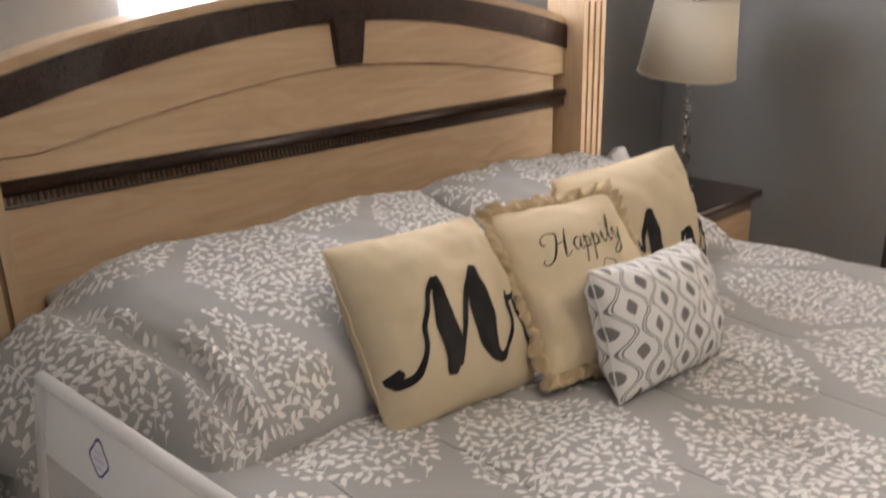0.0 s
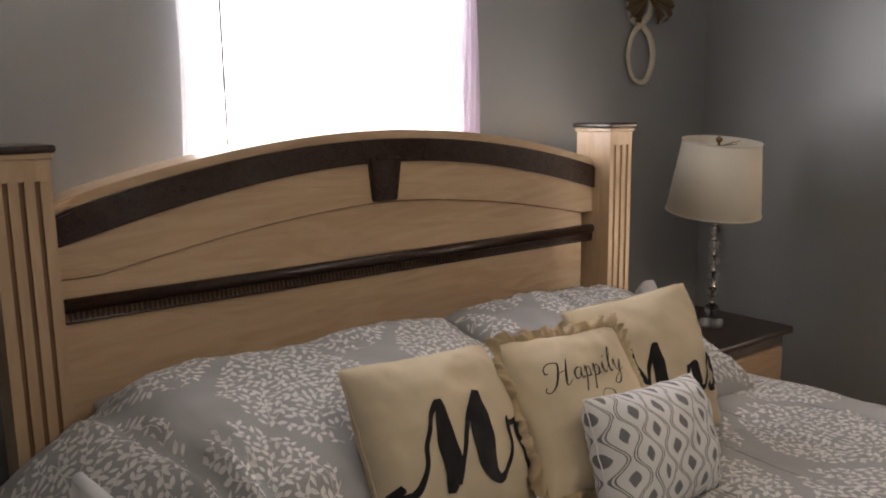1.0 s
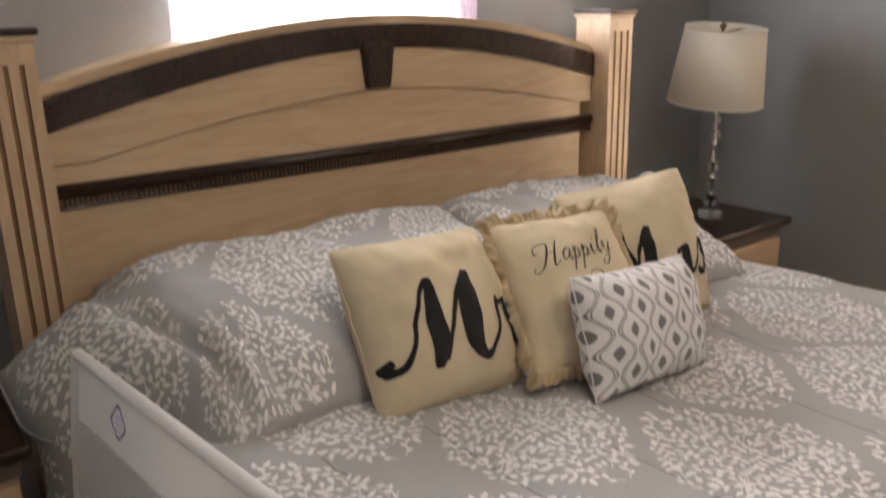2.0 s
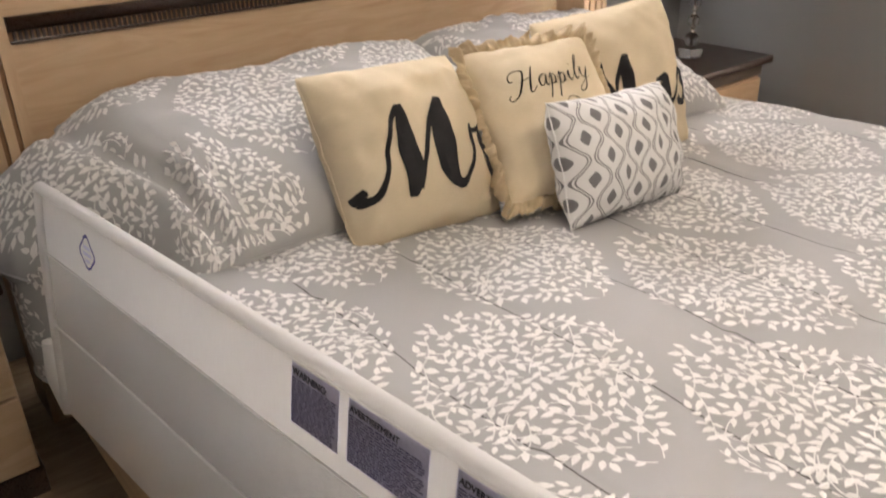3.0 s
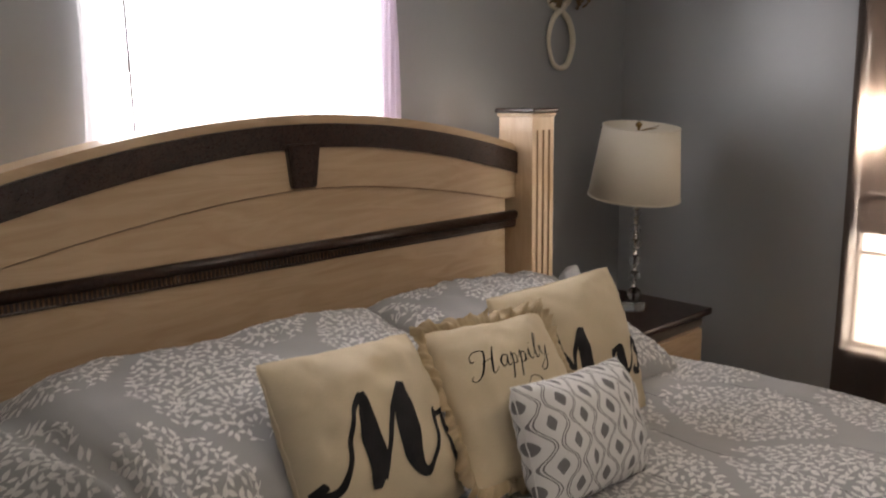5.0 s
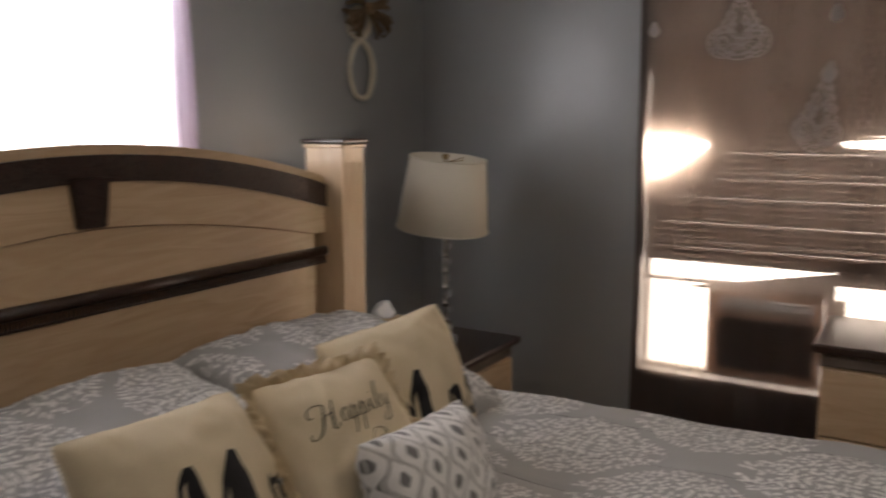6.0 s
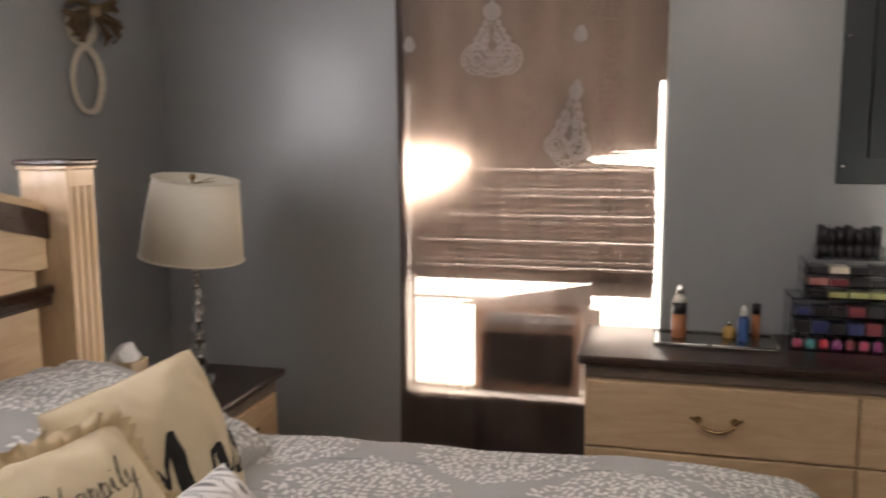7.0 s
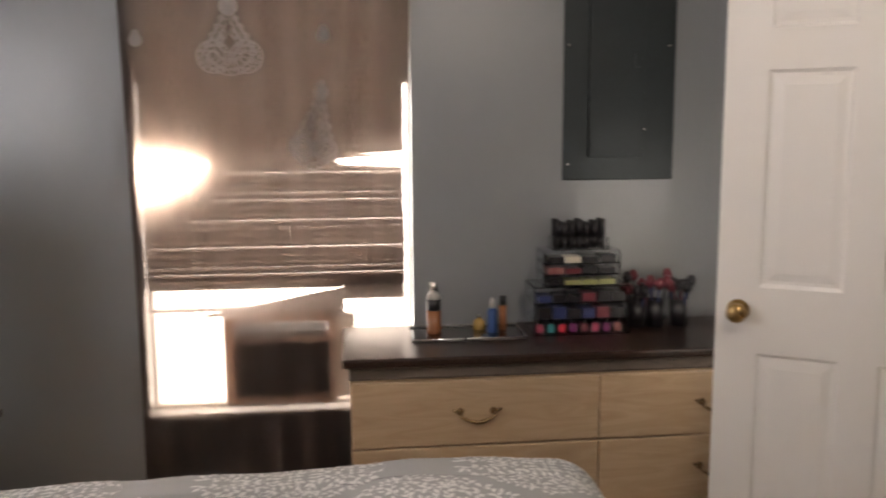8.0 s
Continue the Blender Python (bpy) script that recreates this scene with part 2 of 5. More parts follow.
def tube(points, r, n=8, bm=None, taper=None):
    bm = bm or bmesh.new()
    pts = [Vector(p) for p in points]
    rings = []
    for i, p in enumerate(pts):
        d = (pts[min(i + 1, len(pts) - 1)] - pts[max(i - 1, 0)]).normalized()
        side = d.cross(Vector((0, 0, 1)) if abs(d.z) < 0.9 else Vector((1, 0, 0))).normalized()
        up = side.cross(d)
        q = r if taper is None else r * taper(i / (len(pts) - 1))
        rings.append([bm.verts.new(p + q * (math.cos(2 * math.pi * k / n) * side + math.sin(2 * math.pi * k / n) * up)) for k in range(n)])
    for a, b in zip(rings, rings[1:]):
        for k in range(n):
            bm.faces.new((a[k], a[(k + 1) % n], b[(k + 1) % n], b[k])).smooth = True
    bm.faces.new(rings[0]), bm.faces.new(rings[-1])
    return bm


def smooth_path(pts, steps=8):
    """Catmull-Rom through points of any dimension."""
    p = [np.array(q, float) for q in pts]
    p = [2 * p[0] - p[1]] + p + [2 * p[-1] - p[-2]]
    out = []
    for i in range(1, len(p) - 2):
        for k in range(steps):
            t = k / steps
            out.append(0.5 * ((2 * p[i]) + (p[i + 1] - p[i - 1]) * t + (2 * p[i - 1] - 5 * p[i] + 4 * p[i + 1] - p[i + 2]) * t * t + (3 * p[i] - p[i - 1] - 3 * p[i + 1] + p[i + 2]) * t ** 3))
    out.append(p[-2])
    return out


def plate(outline, y0, y1):
    """A board of an outline in x and z, from y0 to y1."""
    bm = bmesh.new()
    a = [bm.verts.new((x, y0, z)) for x, z in outline]
    b = [bm.verts.new((x, y1, z)) for x, z in outline]
    n = len(outline)
    for k in range(n):
        bm.faces.new((a[k], a[(k + 1) % n], b[(k + 1) % n], b[k]))
    bm.faces.new(a), bm.faces.new(b[::-1])
    return bm


def strip_between(xs, low, high, y0, y1):
    """A board between two curves z = low(x) and z = high(x)."""
    bm = bmesh.new()
    cols = [[bm.verts.new((x, y, z)) for y, z in ((y0, low(x)), (y0, high(x)), (y1, high(x)), (y1, low(x)))] for x in xs]
    for a, b in zip(cols, cols[1:]):
        for k in range(4):
            bm.faces.new((a[k], a[(k + 1) % 4], b[(k + 1) % 4], b[k]))
    bm.faces.new(cols[0]), bm.faces.new(cols[-1])
    return bm


# ---- the room ----
XE, YH, XW, YS, ZC = 1.98, 0.20, -1.95, -3.45, 2.42
T = 0.14


def holed_wall(name, axis, at, a0, a1, holes, label):
    """A wall along an axis with openings (from, to, low, high); at is its inner face, T its thickness outwards."""
    bm = bmesh.new()
    inner, outer = at
    cuts = sorted(holes)
    spans, last = [], a0
    for h0, h1, low, high in cuts:
        spans.append((last, h0, 0, ZC))
        if low > 0:
            spans.append((h0, h1, 0, low))
        spans.append((h0, h1, high, ZC))
        last = h1
    spans.append((last, a1, 0, ZC))
    for s0, s1, z0, z1 in spans:
        if axis == "x":
            add_box(bm, s0, s1, min(inner, outer), max(inner, outer), z0, z1)
        else:
            add_box(bm, min(inner, outer), max(inner, outer), s0, s1, z0, z1)
    return tagged(part(name, bm, M_WALL), label, "wall", kind="structure")


HW = (-0.48, 0.54, 1.00, 2.06)
EW = (-1.864, -0.875, 0.40, 2.04)
DW = (0.80, 1.56, 0.0, 2.04)
holed_wall("wall_north", "x", (YH, YH + T), XW - T, XE + T, [HW], "blue-grey painted wall with a bright window")
holed_wall("wall_east", "y", (XE, XE + T), YS, YH, [EW], "blue-grey satin painted wall with a curtained window")
holed_wall("wall_south", "x", (YS, YS - T), XW - T, XE + T, [DW], "blue-grey painted wall with a doorway")
holed_wall("wall_west", "y", (XW, XW - T), YS, YH, [], "plain blue-grey painted wall")
tagged(part("floor", box(XW - T, XE + T, YS - T, YH + T, -0.1, 0.0), M_FLOOR), "dark wooden floor under the bed", "floor", kind="structure")
tagged(part("ceiling", box(XW - T, XE + T, YS - T, YH + T, ZC, ZC + 0.1), M_CEIL), "plain off-white ceiling", "ceiling", kind="structure")
hall = thing("hallway", 1.18, -4.2, 0, "plain painted hallway behind the doorway", "hallway", kind="structure")
part("back_wall", box(-0.9, 0.9, -0.72, -0.62, 0, ZC), M_WALL, hall)
part("side_wall", box(-0.9, -0.8, -0.62, 0.60, 0, ZC), M_WALL, hall)
part("side_wall", box(0.8, 0.9, -0.62, 0.60, 0, ZC), M_WALL, hall)
# unseen frame, added as the supposed source of the hall lamp
part("hall_window", box(0.25, 0.55, -0.6195, -0.600, 0.98, 1.42, 0.004), M_TRIM, hall, "white frame added in the unseen hall behind the added light")
part("hall_floor", box(-0.9, 0.9, -0.72, 0.60, -0.1, -0.002), M_FLOOR, hall)
part("hall_ceiling", box(-0.9, 0.9, -0.72, 0.60, ZC, ZC + 0.1), M_CEIL, hall)
bulb_cover = thing("ceiling_light", -0.40, -2.35, ZC, "frosted flush ceiling light", "ceiling light")
part("base", spun([(0, 0), (0.15, 0), (0.15, -0.025), (0, -0.025)]), M_BRASS, bulb_cover)

# window in the head wall: frame, panes, white voile, day outside
win = thing("window_1", 0.03, YH, 0, "white framed window with glowing white curtain", "window", kind="structure")
for x0, x1, z0, z1 in ((-0.51, -0.475, 1.0, 2.06), (0.475, 0.51, 1.0, 2.06), (-0.475, 0.475, 1.0, 1.045), (-0.475, 0.475, 2.015, 2.06), (-0.475, 0.475, 1.50, 1.54)):
    part("window_frame", box(x0, x1, 0.06, 0.11, z0, z1, 0.004), M_TRIM, win)
for z0, z1 in ((1.045, 1.50), (1.54, 2.015)):
    pane = part("pane", box(-0.475, 0.475, 0.083, 0.087, z0, z1), M_GLASS, win)
    pane.visible_shadow = False
part("window_sill", box(-0.54, 0.54, -0.03, 0.06, 0.975, 1.0, 0.004), M_TRIM, win)
tagged(part("backdrop", box(-1.6, 1.8, YH + 0.62, YH + 0.64, 0.2, 3.0), M_SKY), "bright white daylight outside the window", "backdrop", kind="structure")


def hung_cloth(name, x0, x1, z0, z1, depth, folds, material, parent, label="", nu=80, seed=1):
    """Cloth hanging in the xz plane of its parent, with soft folds."""
    rnd = random.Random(seed)
    ph = [rnd.uniform(0, 6.28) for _ in range(4)]

    def fn(u, v):
        x = x0 + (x1 - x0) * u
        w = math.sin(u * folds * 6.283 + ph[0]) + 0.5 * math.sin(u * folds * 2.3 * 6.283 + ph[1] + v)
        return Vector((x + 0.006 * math.sin(v * 9 + ph[2] + u * 5), depth * w * (0.6 + 0.4 * (1 - v)), z0 + (z1 - z0) * v))

    return part(name, sheet(nu, 24, fn, lambda u, v: ((x1 - x0) * u, (z1 - z0) * v)), material, parent, label, True)


sheers = thing("window_curtain", 0.06, YH - 0.05, 0, "thin white voile curtain glowing with daylight", "curtain")
hung_cloth("panel", -0.575, -0.445, 0.85, 2.10, 0.006, 2, M_WHITE_SHEER, sheers, seed=3)
hung_cloth("panel", -0.450, 0.44, 0.85, 2.10, 0.006, 9, M_WHITE_SHEER, sheers, seed=4).location.y = -0.012
hung_cloth("ruffle", 0.410, 0.482, 0.85, 2.10, 0.012, 3, M_LILAC, sheers, "pale lilac ruffled edge", seed=5).location.y = -0.022
part("pull_cord", tube([(-0.460, -0.034, 2.06), (-0.460, -0.034, 1.15)], 0.0032, 6), plain("grey_cord", (0.12, 0.11, 0.12), 0.7), sheers, "thin dark pull cord")
part("curtain_rod", tube([(-0.66, 0, 2.10), (0.66, 0, 2.10)], 0.011), M_TRIM, sheers)

# ---- the bed ----
bed = thing("bed", 0, 0, 0, "king bed with arched maple headboard and dark burl trim", "bed")
XB, YF, XP = 0.925, -0.10, 0.845  # half width of the board, its front face, where the panels stop beside the post
XS = [-XB + 2 * XB * k / 64 for k in range(65)]


def arch(x):
    return 1.202 + 0.143 * max(0.0, math.cos(math.pi * x / (2 * XB))) ** 0.85 if abs(x) < XB else 1.202


def arch_low(x):
    return 1.127 + 0.150 * max(0.0, math.cos(math.pi * x / (2 * XB))) ** 0.95


def groove(x):
    k = min(1.0, max(0.0, (0.84 - abs(x)) / 0.84))
    return 1.052 + 0.109 * (1 - (1 - k) ** 1.7) ** 1.05


part("lower_panel", box(-XB, XP, YF, -0.05, 0.30, 0.9555), M_MAPLE, bed)
part("middle_panel", strip_between([min(x, XP) for x in XS if x < XP + 0.03], lambda x: 0.956, lambda x: groove(x) - 0.005, YF, -0.05), M_MAPLE, bed)
part("upper_panel", strip_between(XS, lambda x: groove(x) - 0.001, arch_low, YF - 0.009, -0.05), M_MAPLE, bed)
part("groove_line", strip_between(XS, lambda x: groove(x) - 0.005, lambda x: groove(x) - 0.001, YF + 0.006, -0.05), M_FLUTE, bed, "dark groove")
band = strip_between(XS, arch_low, arch, YF - 0.020, -0.05)
bmesh.ops.bevel(band, geom=[e for e in band.edges if all(v.co.y < YF - 0.019 for v in e.verts) and len({round(v.co.x, 4) for v in e.verts}) > 1], offset=0.006, segments=2, affect="EDGES")
part("arch_band", band, M_DARK, bed, "dark burl arched band")
cap = strip_between(XS, lambda x: arch(x) + 0.0005, lambda x: arch(x) + 0.026, YF - 0.006, 0.02)
bmesh.ops.bevel(cap, geom=[e for e in cap.edges if len({round(v.co.x, 4) for v in e.verts}) > 1], offset=0.008, segments=3, affect="EDGES")
part("arch_top", cap, M_MAPLE, bed)
part("back_board", strip_between(XS, lambda x: 0.3, lambda x: arch(x) - 0.002, -0.049, 0.0), M_MAPLE, bed)
key = plate([(-0.073, 1.292), (0.039, 1.292), (0.021, 1.164), (-0.059, 1.164)], YF - 0.028, YF + 0.01)
bmesh.ops.bevel(key, geom=list(key.edges), offset=0.004, segments=2, affect="EDGES")
part("keystone", key, M_DARK, bed, "dark burl tapered keystone")
part("rail_moulding", tube([(-XB + 0.001, YF - 0.006, 0.986), (XB - 0.001, YF - 0.006, 0.986)], 0.017, 14), M_DARK, bed, "dark half-round moulding")
part("rail_backing", box(-XB + 0.002, XB - 0.002, YF - 0.006, YF + 0.002, 0.946, 0.974), M_FLUTE, bed)
dentil = bmesh.new()
k = -XB + 0.01
while k < XB - 0.012:
    add_box(dentil, k, k + 0.006, YF - 0.013, YF - 0.005, 0.950, 0.970)
    k += 0.0125
tagged(part("dentil_strip", dentil, M_DARK, bed, "row of small dark dentils"), kind="stuff")
part("bottom_lip", box(-XB + 0.002, XB - 0.002, YF - 0.012, YF + 0.001, 0.942, 0.9495, 0.002), M_DARK, bed)


def post(side):
    cx, w, y0, y1 = (-1.003, 0.062, -0.19, -0.03) if side < 0 else (0.948, 0.058, -0.19, -0.03)
    flutes = [cx + d for d in (-0.032, 0.0, 0.032)]
    out = [(cx - w, y1), (cx - w, y0)]
    for f in flutes:
        out += [(f - 0.0055, y0), (f - 0.0055, y0 + 0.008), (f + 0.0055, y0 + 0.008), (f + 0.0055, y0)]
    out += [(cx + w, y0), (cx + w, y1)]
    bm = bmesh.new()
    low = [bm.verts.new((x, y, 0.30)) for x, y in out]
    high = [bm.verts.new((x, y, 1.290)) for x, y in out]
    for k in range(len(out)):
        bm.faces.new((low[k], low[(k + 1) % len(out)], high[(k + 1) % len(out)], high[k]))
    bm.faces.new(low), bm.faces.new(high)
    p = part("post", bm, M_MAPLE_Z, bed)
    part("post_head", box(cx - w, cx + w, y0, y1, 1.2902, 1.3368), M_MAPLE_Z, p)
    part("post_base", box(cx - w, cx + w, y0, y1, 0.0, 0.2998), M_MAPLE_Z, p)
    for f in flutes:
        part("flute", box(f - 0.0055, f + 0.0055, y0 + 0.0062, y0 + 0.0085, 0.301, 1.289), M_FLUTE, p)
    part("post_collar", box(cx - w - 0.007, cx + w + 0.007, y0 - 0.007, y1 + 0.007, 1.337, 1.351, 0.004), M_MAPLE, p)
    part("post_cap", box(cx - w - 0.013, cx + w + 0.013, y0 - 0.014, y1 + 0.013, 1.351, 1.368, 0.006), M_DARK, p, "dark bevelled cap")


post(-1)
post(1)
for s in (-1, 1):
    part("side_rail", box(s * 1.022 - 0.02, s * 1.022 + 0.02, -2.12, -0.195, 0.12, 0.30, 0.005), M_MAPLE_Y, bed)
part("foot_rail", box(-1.02, 1.02, -2.16, -2.121, 0.14, 0.30, 0.005), M_MAPLE, bed)
for s in (-1, 1):
    part("leg", box(s * 0.97 - 0.04, s * 0.97 + 0.04, -2.12, -2.04, 0.0, 0.139), M_MAPLE_Z, bed)
tagged(part("mattress", box(-0.915, 0.915, -2.08, -0.11, 0.30, 0.585, 0.05, 4), M_QUILTED), "thick white king mattress", "mattress")
part("slat_deck", box(-0.984, 0.984, -2.12, -0.12, 0.26, 0.299), M_MAPLE, bed)


def fold(s, flat, r):
    """Place and drop along cloth of length s that lies flat and then hangs over a rounded edge."""
    a, sg = abs(s), (1 if s > 0 else -1)
    if a <= flat:
        return s, 0.0
    b = a - flat
    if b < r * math.pi / 2:
        return sg * (flat + r * math.sin(b / r)), r * (1 - math.cos(b / r))
    return sg * (flat + r), r + b - r * math.pi / 2


def comforter():
    y_top, y_end = -0.30, -2.10
    length = 2.24

    def fn(u, v):
        s = -1.26 + 2.52 * u
        t = length * v
        x, dx = fold(s, 0.845, 0.10)
        yy, dy = fold(t, 1.84, 0.12)
        y = y_top - yy
        puff = 0.010 * math.sin(s * 5.2 + 0.6) * math.sin(t * 4.3 + 0.4) + 0.022 * (noise.noise((s * 2.2, t * 2.0, 3.1))) + 0.010 * noise.noise((s * 6, t * 5, 1.7))
        # stitched channels and a few long soft creases
        for k in range(9):
            puff -= 0.0065 * math.exp(-((s + 0.745 - 0.21 * k - 0.02 * t) / 0.010) ** 2)
        for cs, ct, ang, dep in ((0.45, 0.7, 0.3, 0.014), (0.5, 1.3, 0.2, 0.012), (0.1, 1.5, 0.5, 0.012), (-0.3, 0.75, -0.2, 0.010)):
            du, dv = s - cs, t - ct
            across = -du * math.sin(ang) + dv * math.cos(ang)
            along = du * math.cos(ang) + dv * math.sin(ang)
            puff -= dep * math.exp(-(across / 0.03) ** 2 - (along / 0.32) ** 2)
        puff += 0.032 * math.exp(-((s - 0.72) / 0.32) ** 2 - ((t - 1.68) / 0.35) ** 2)
        z = 0.622 + puff
        wave = 0.0
        hang = dx + dy
        if hang > 0.08:
            wave = 0.022 * min(1, (hang - 0.08) * 5)
        if dx > 0:
            x += math.copysign(1, s) * wave * (math.sin(t * 11 + s) + 0.4 * math.sin(t * 23))
        if s < -0.78:
            # the corner bulges out past the end of the guard rail
            k = min(1.0, (-s - 0.78) / 0.18)
            k = k * k * (3 - 2 * k) * math.exp(-((t - 0.08) / 0.19) ** 2)
            x -= 0.15 * k
            z += 0.015 * k
        if dy > 0:
            y -= wave * math.sin(s * 10 + 1)
        return Vector((x, y, max(0.24, z - dx - dy)))

    return sheet(240, 110, fn, lambda u, v: (-1.26 + 2.52 * u + 0.625, 1.185 - length * v))


quilt = tagged(new("comforter"), "grey comforter printed with white leaf medallions", "comforter")
top_cloth = part("cover", comforter(), M_FLORAL, quilt, smooth=True)
M_THREAD = plain("grey_thread", (0.13, 0.125, 0.12), 0.9)
for k in range(9):
    seam = []
    for j in range(30, 96):
        t = 2.24 * j / 110
        i = round((-0.745 + 0.21 * k + 0.02 * t + 1.26) / 2.52 * 240)
        v = top_cloth.data.vertices[min(240, max(0, i)) * 111 + j].co
        seam.append(Vector((v.x, v.y, v.z + 0.0002)))
    part("stitch_line", tube(seam, 0.0011, 5), M_THREAD, quilt)
thick = top_cloth.modifiers.new("thick", "SOLIDIFY")
thick.thickness = 0.012
thick.offset = -1 if sum(f.normal.z for f in top_cloth.data.polygons) > 0 else 1
for i0, step, count in ((0, 1, 111), (240 * 111, 1, 111), (110, 111, 241)):
    rim = [top_cloth.data.vertices[i0 + k * step].co.copy() for k in range(count)]
    part("hem", tube(rim, 0.006, 6), M_FLORAL, quilt)


def leaf_medallion(seed=7):
    """One medallion of the print: curling stems with pointed leaves, mirrored about its long axis, in metres."""
    rnd = random.Random(seed)
    leaves, stems = [], []

    def inside(x, y):
        a, b = math.pi * x / 0.48, math.pi * y / 0.62
        return x > -0.002 and abs(a) + abs(b) < 1.57 and math.cos(a + b) * math.cos(a - b) > 0.135

    def free(x, y, gap):
        return all((x - lx) ** 2 + (y - ly) ** 2 > gap * gap for lx, ly, *_ in leaves)

    for trial in range(900):
        x, y = rnd.uniform(0.0, 0.205), rnd.uniform(-0.28, 0.28)
        if trial < 14:
            x, y = 0.006, -0.27 + 0.04 * trial
        if not inside(x, y):
            continue
        ang = rnd.uniform(0, 6.283) if trial >= 14 else rnd.uniform(0.1, 1.3)
        bend = rnd.choice((-1, 1)) * rnd.uniform(6, 16)
        line, mine, side = [(x, y)], [], 1
        for step in range(rnd.randint(9, 22)):
            x, y = x + 0.007 * math.cos(ang), y + 0.007 * math.sin(ang)
            ang += 0.007 * bend
            if not inside(x, y):
                break
            line.append((x, y))
            if step % 2 == 1:
                side = -side
                d = ang + side * rnd.uniform(0.45, 0.95)
                ln = rnd.uniform(0.017, 0.026)
                mx, my = x + 0.6 * ln * math.cos(d), y + 0.6 * ln * math.sin(d)
                if mx > 0.004 and inside(mx, my) and free(mx, my, 0.0148) and all((mx - q[0]) ** 2 + (my - q[1]) ** 2 > 0.0130 ** 2 for q in mine):
                    mine.append((mx, my, x, y, d, ln))
        if len(mine) >= (3 if trial < 400 else 1):
            leaves += mine
            if len(mine) >= 3:
                stems.append(line)
    flip = [(-mx, my, -x, y, math.pi - d, ln) for mx, my, x, y, d, ln in leaves]
    return leaves + flip, stems + [[(-x, y) for x, y in line] for line in stems]


LEAVES, STEMS = leaf_medallion()
LEAF_SHAPE = ((0.0, 0.0), (0.28, 0.23), (0.62, 0.21), (1.0, 0.0), (0.62, -0.21), (0.28, -0.23))


def leaf_print(parent, on_cloth, u0, u1, v0, v1):
    """Prints the medallions on a cloth; on_cloth(u, v) gives the place of a point of the cloth, or None past its edge."""
    bm = bmesh.new()

    def patch(points):
        places = [on_cloth(u, v) for u, v in points]
        if all(q is not None for q in places):
            bm.faces.new([bm.verts.new(q) for q in places])

    for m in range(-12, 13):
        for n in range(-12, 13):
            cu, cv = 0.24 * (m + n), 0.31 * (m - n)
            if not (u0 - 0.24 < cu < u1 + 0.24 and v0 - 0.31 < cv < v1 + 0.31):
                continue
            for _, _, x, y, d, ln in LEAVES:
                c, s = math.cos(d) * ln, math.sin(d) * ln
                pts = [(cu + x + c * a - s * b, cv + y + s * a + c * b) for a, b in LEAF_SHAPE]
                patch((pts[0], pts[1], pts[2], pts[3])), patch((pts[0], pts[3], pts[4], pts[5]))
            for line in STEMS:
                for (xa, ya), (xb, yb) in zip(line, line[1:]):
                    nx, ny = (yb - ya) / 0.007 * 0.0009, -(xb - xa) / 0.007 * 0.0009
                    patch([(cu + x, cv + y) for x, y in ((xa - nx, ya - ny), (xb - nx, yb - ny), (xb + nx, yb + ny), (xa + nx, ya + ny))])
    return tagged(part("leaf_print", bm, M_SPRIG, parent, "pale printed leaf sprigs", True), kind="stuff")


def on_comforter(u, v):
    """A point just over the comforter's mesh, from the cloth's own metres."""
    i, j = (u - 0.625 + 1.26) / 2.52 * 240, (1.185 - v) / 2.24 * 110
    if not (0.5 < i < 239 and 0.5 < j < 109):
        return None
    a, b = int(i), int(j)
    fi, fj = i - a, j - b
    vs = top_cloth.data.vertices
    p, q, r, t = (vs[(a + da) * 111 + b + db].co for da, db in ((0, 0), (1, 0), (0, 1), (1, 1)))
    out = (r - p).cross(q - p).normalized()
    return p * (1 - fi) * (1 - fj) + q * fi * (1 - fj) + r * (1 - fi) * fj + t * fi * fj + out * 0.0018


leaf_print(quilt, on_comforter, -0.63, 1.88, -1.05, 1.185)


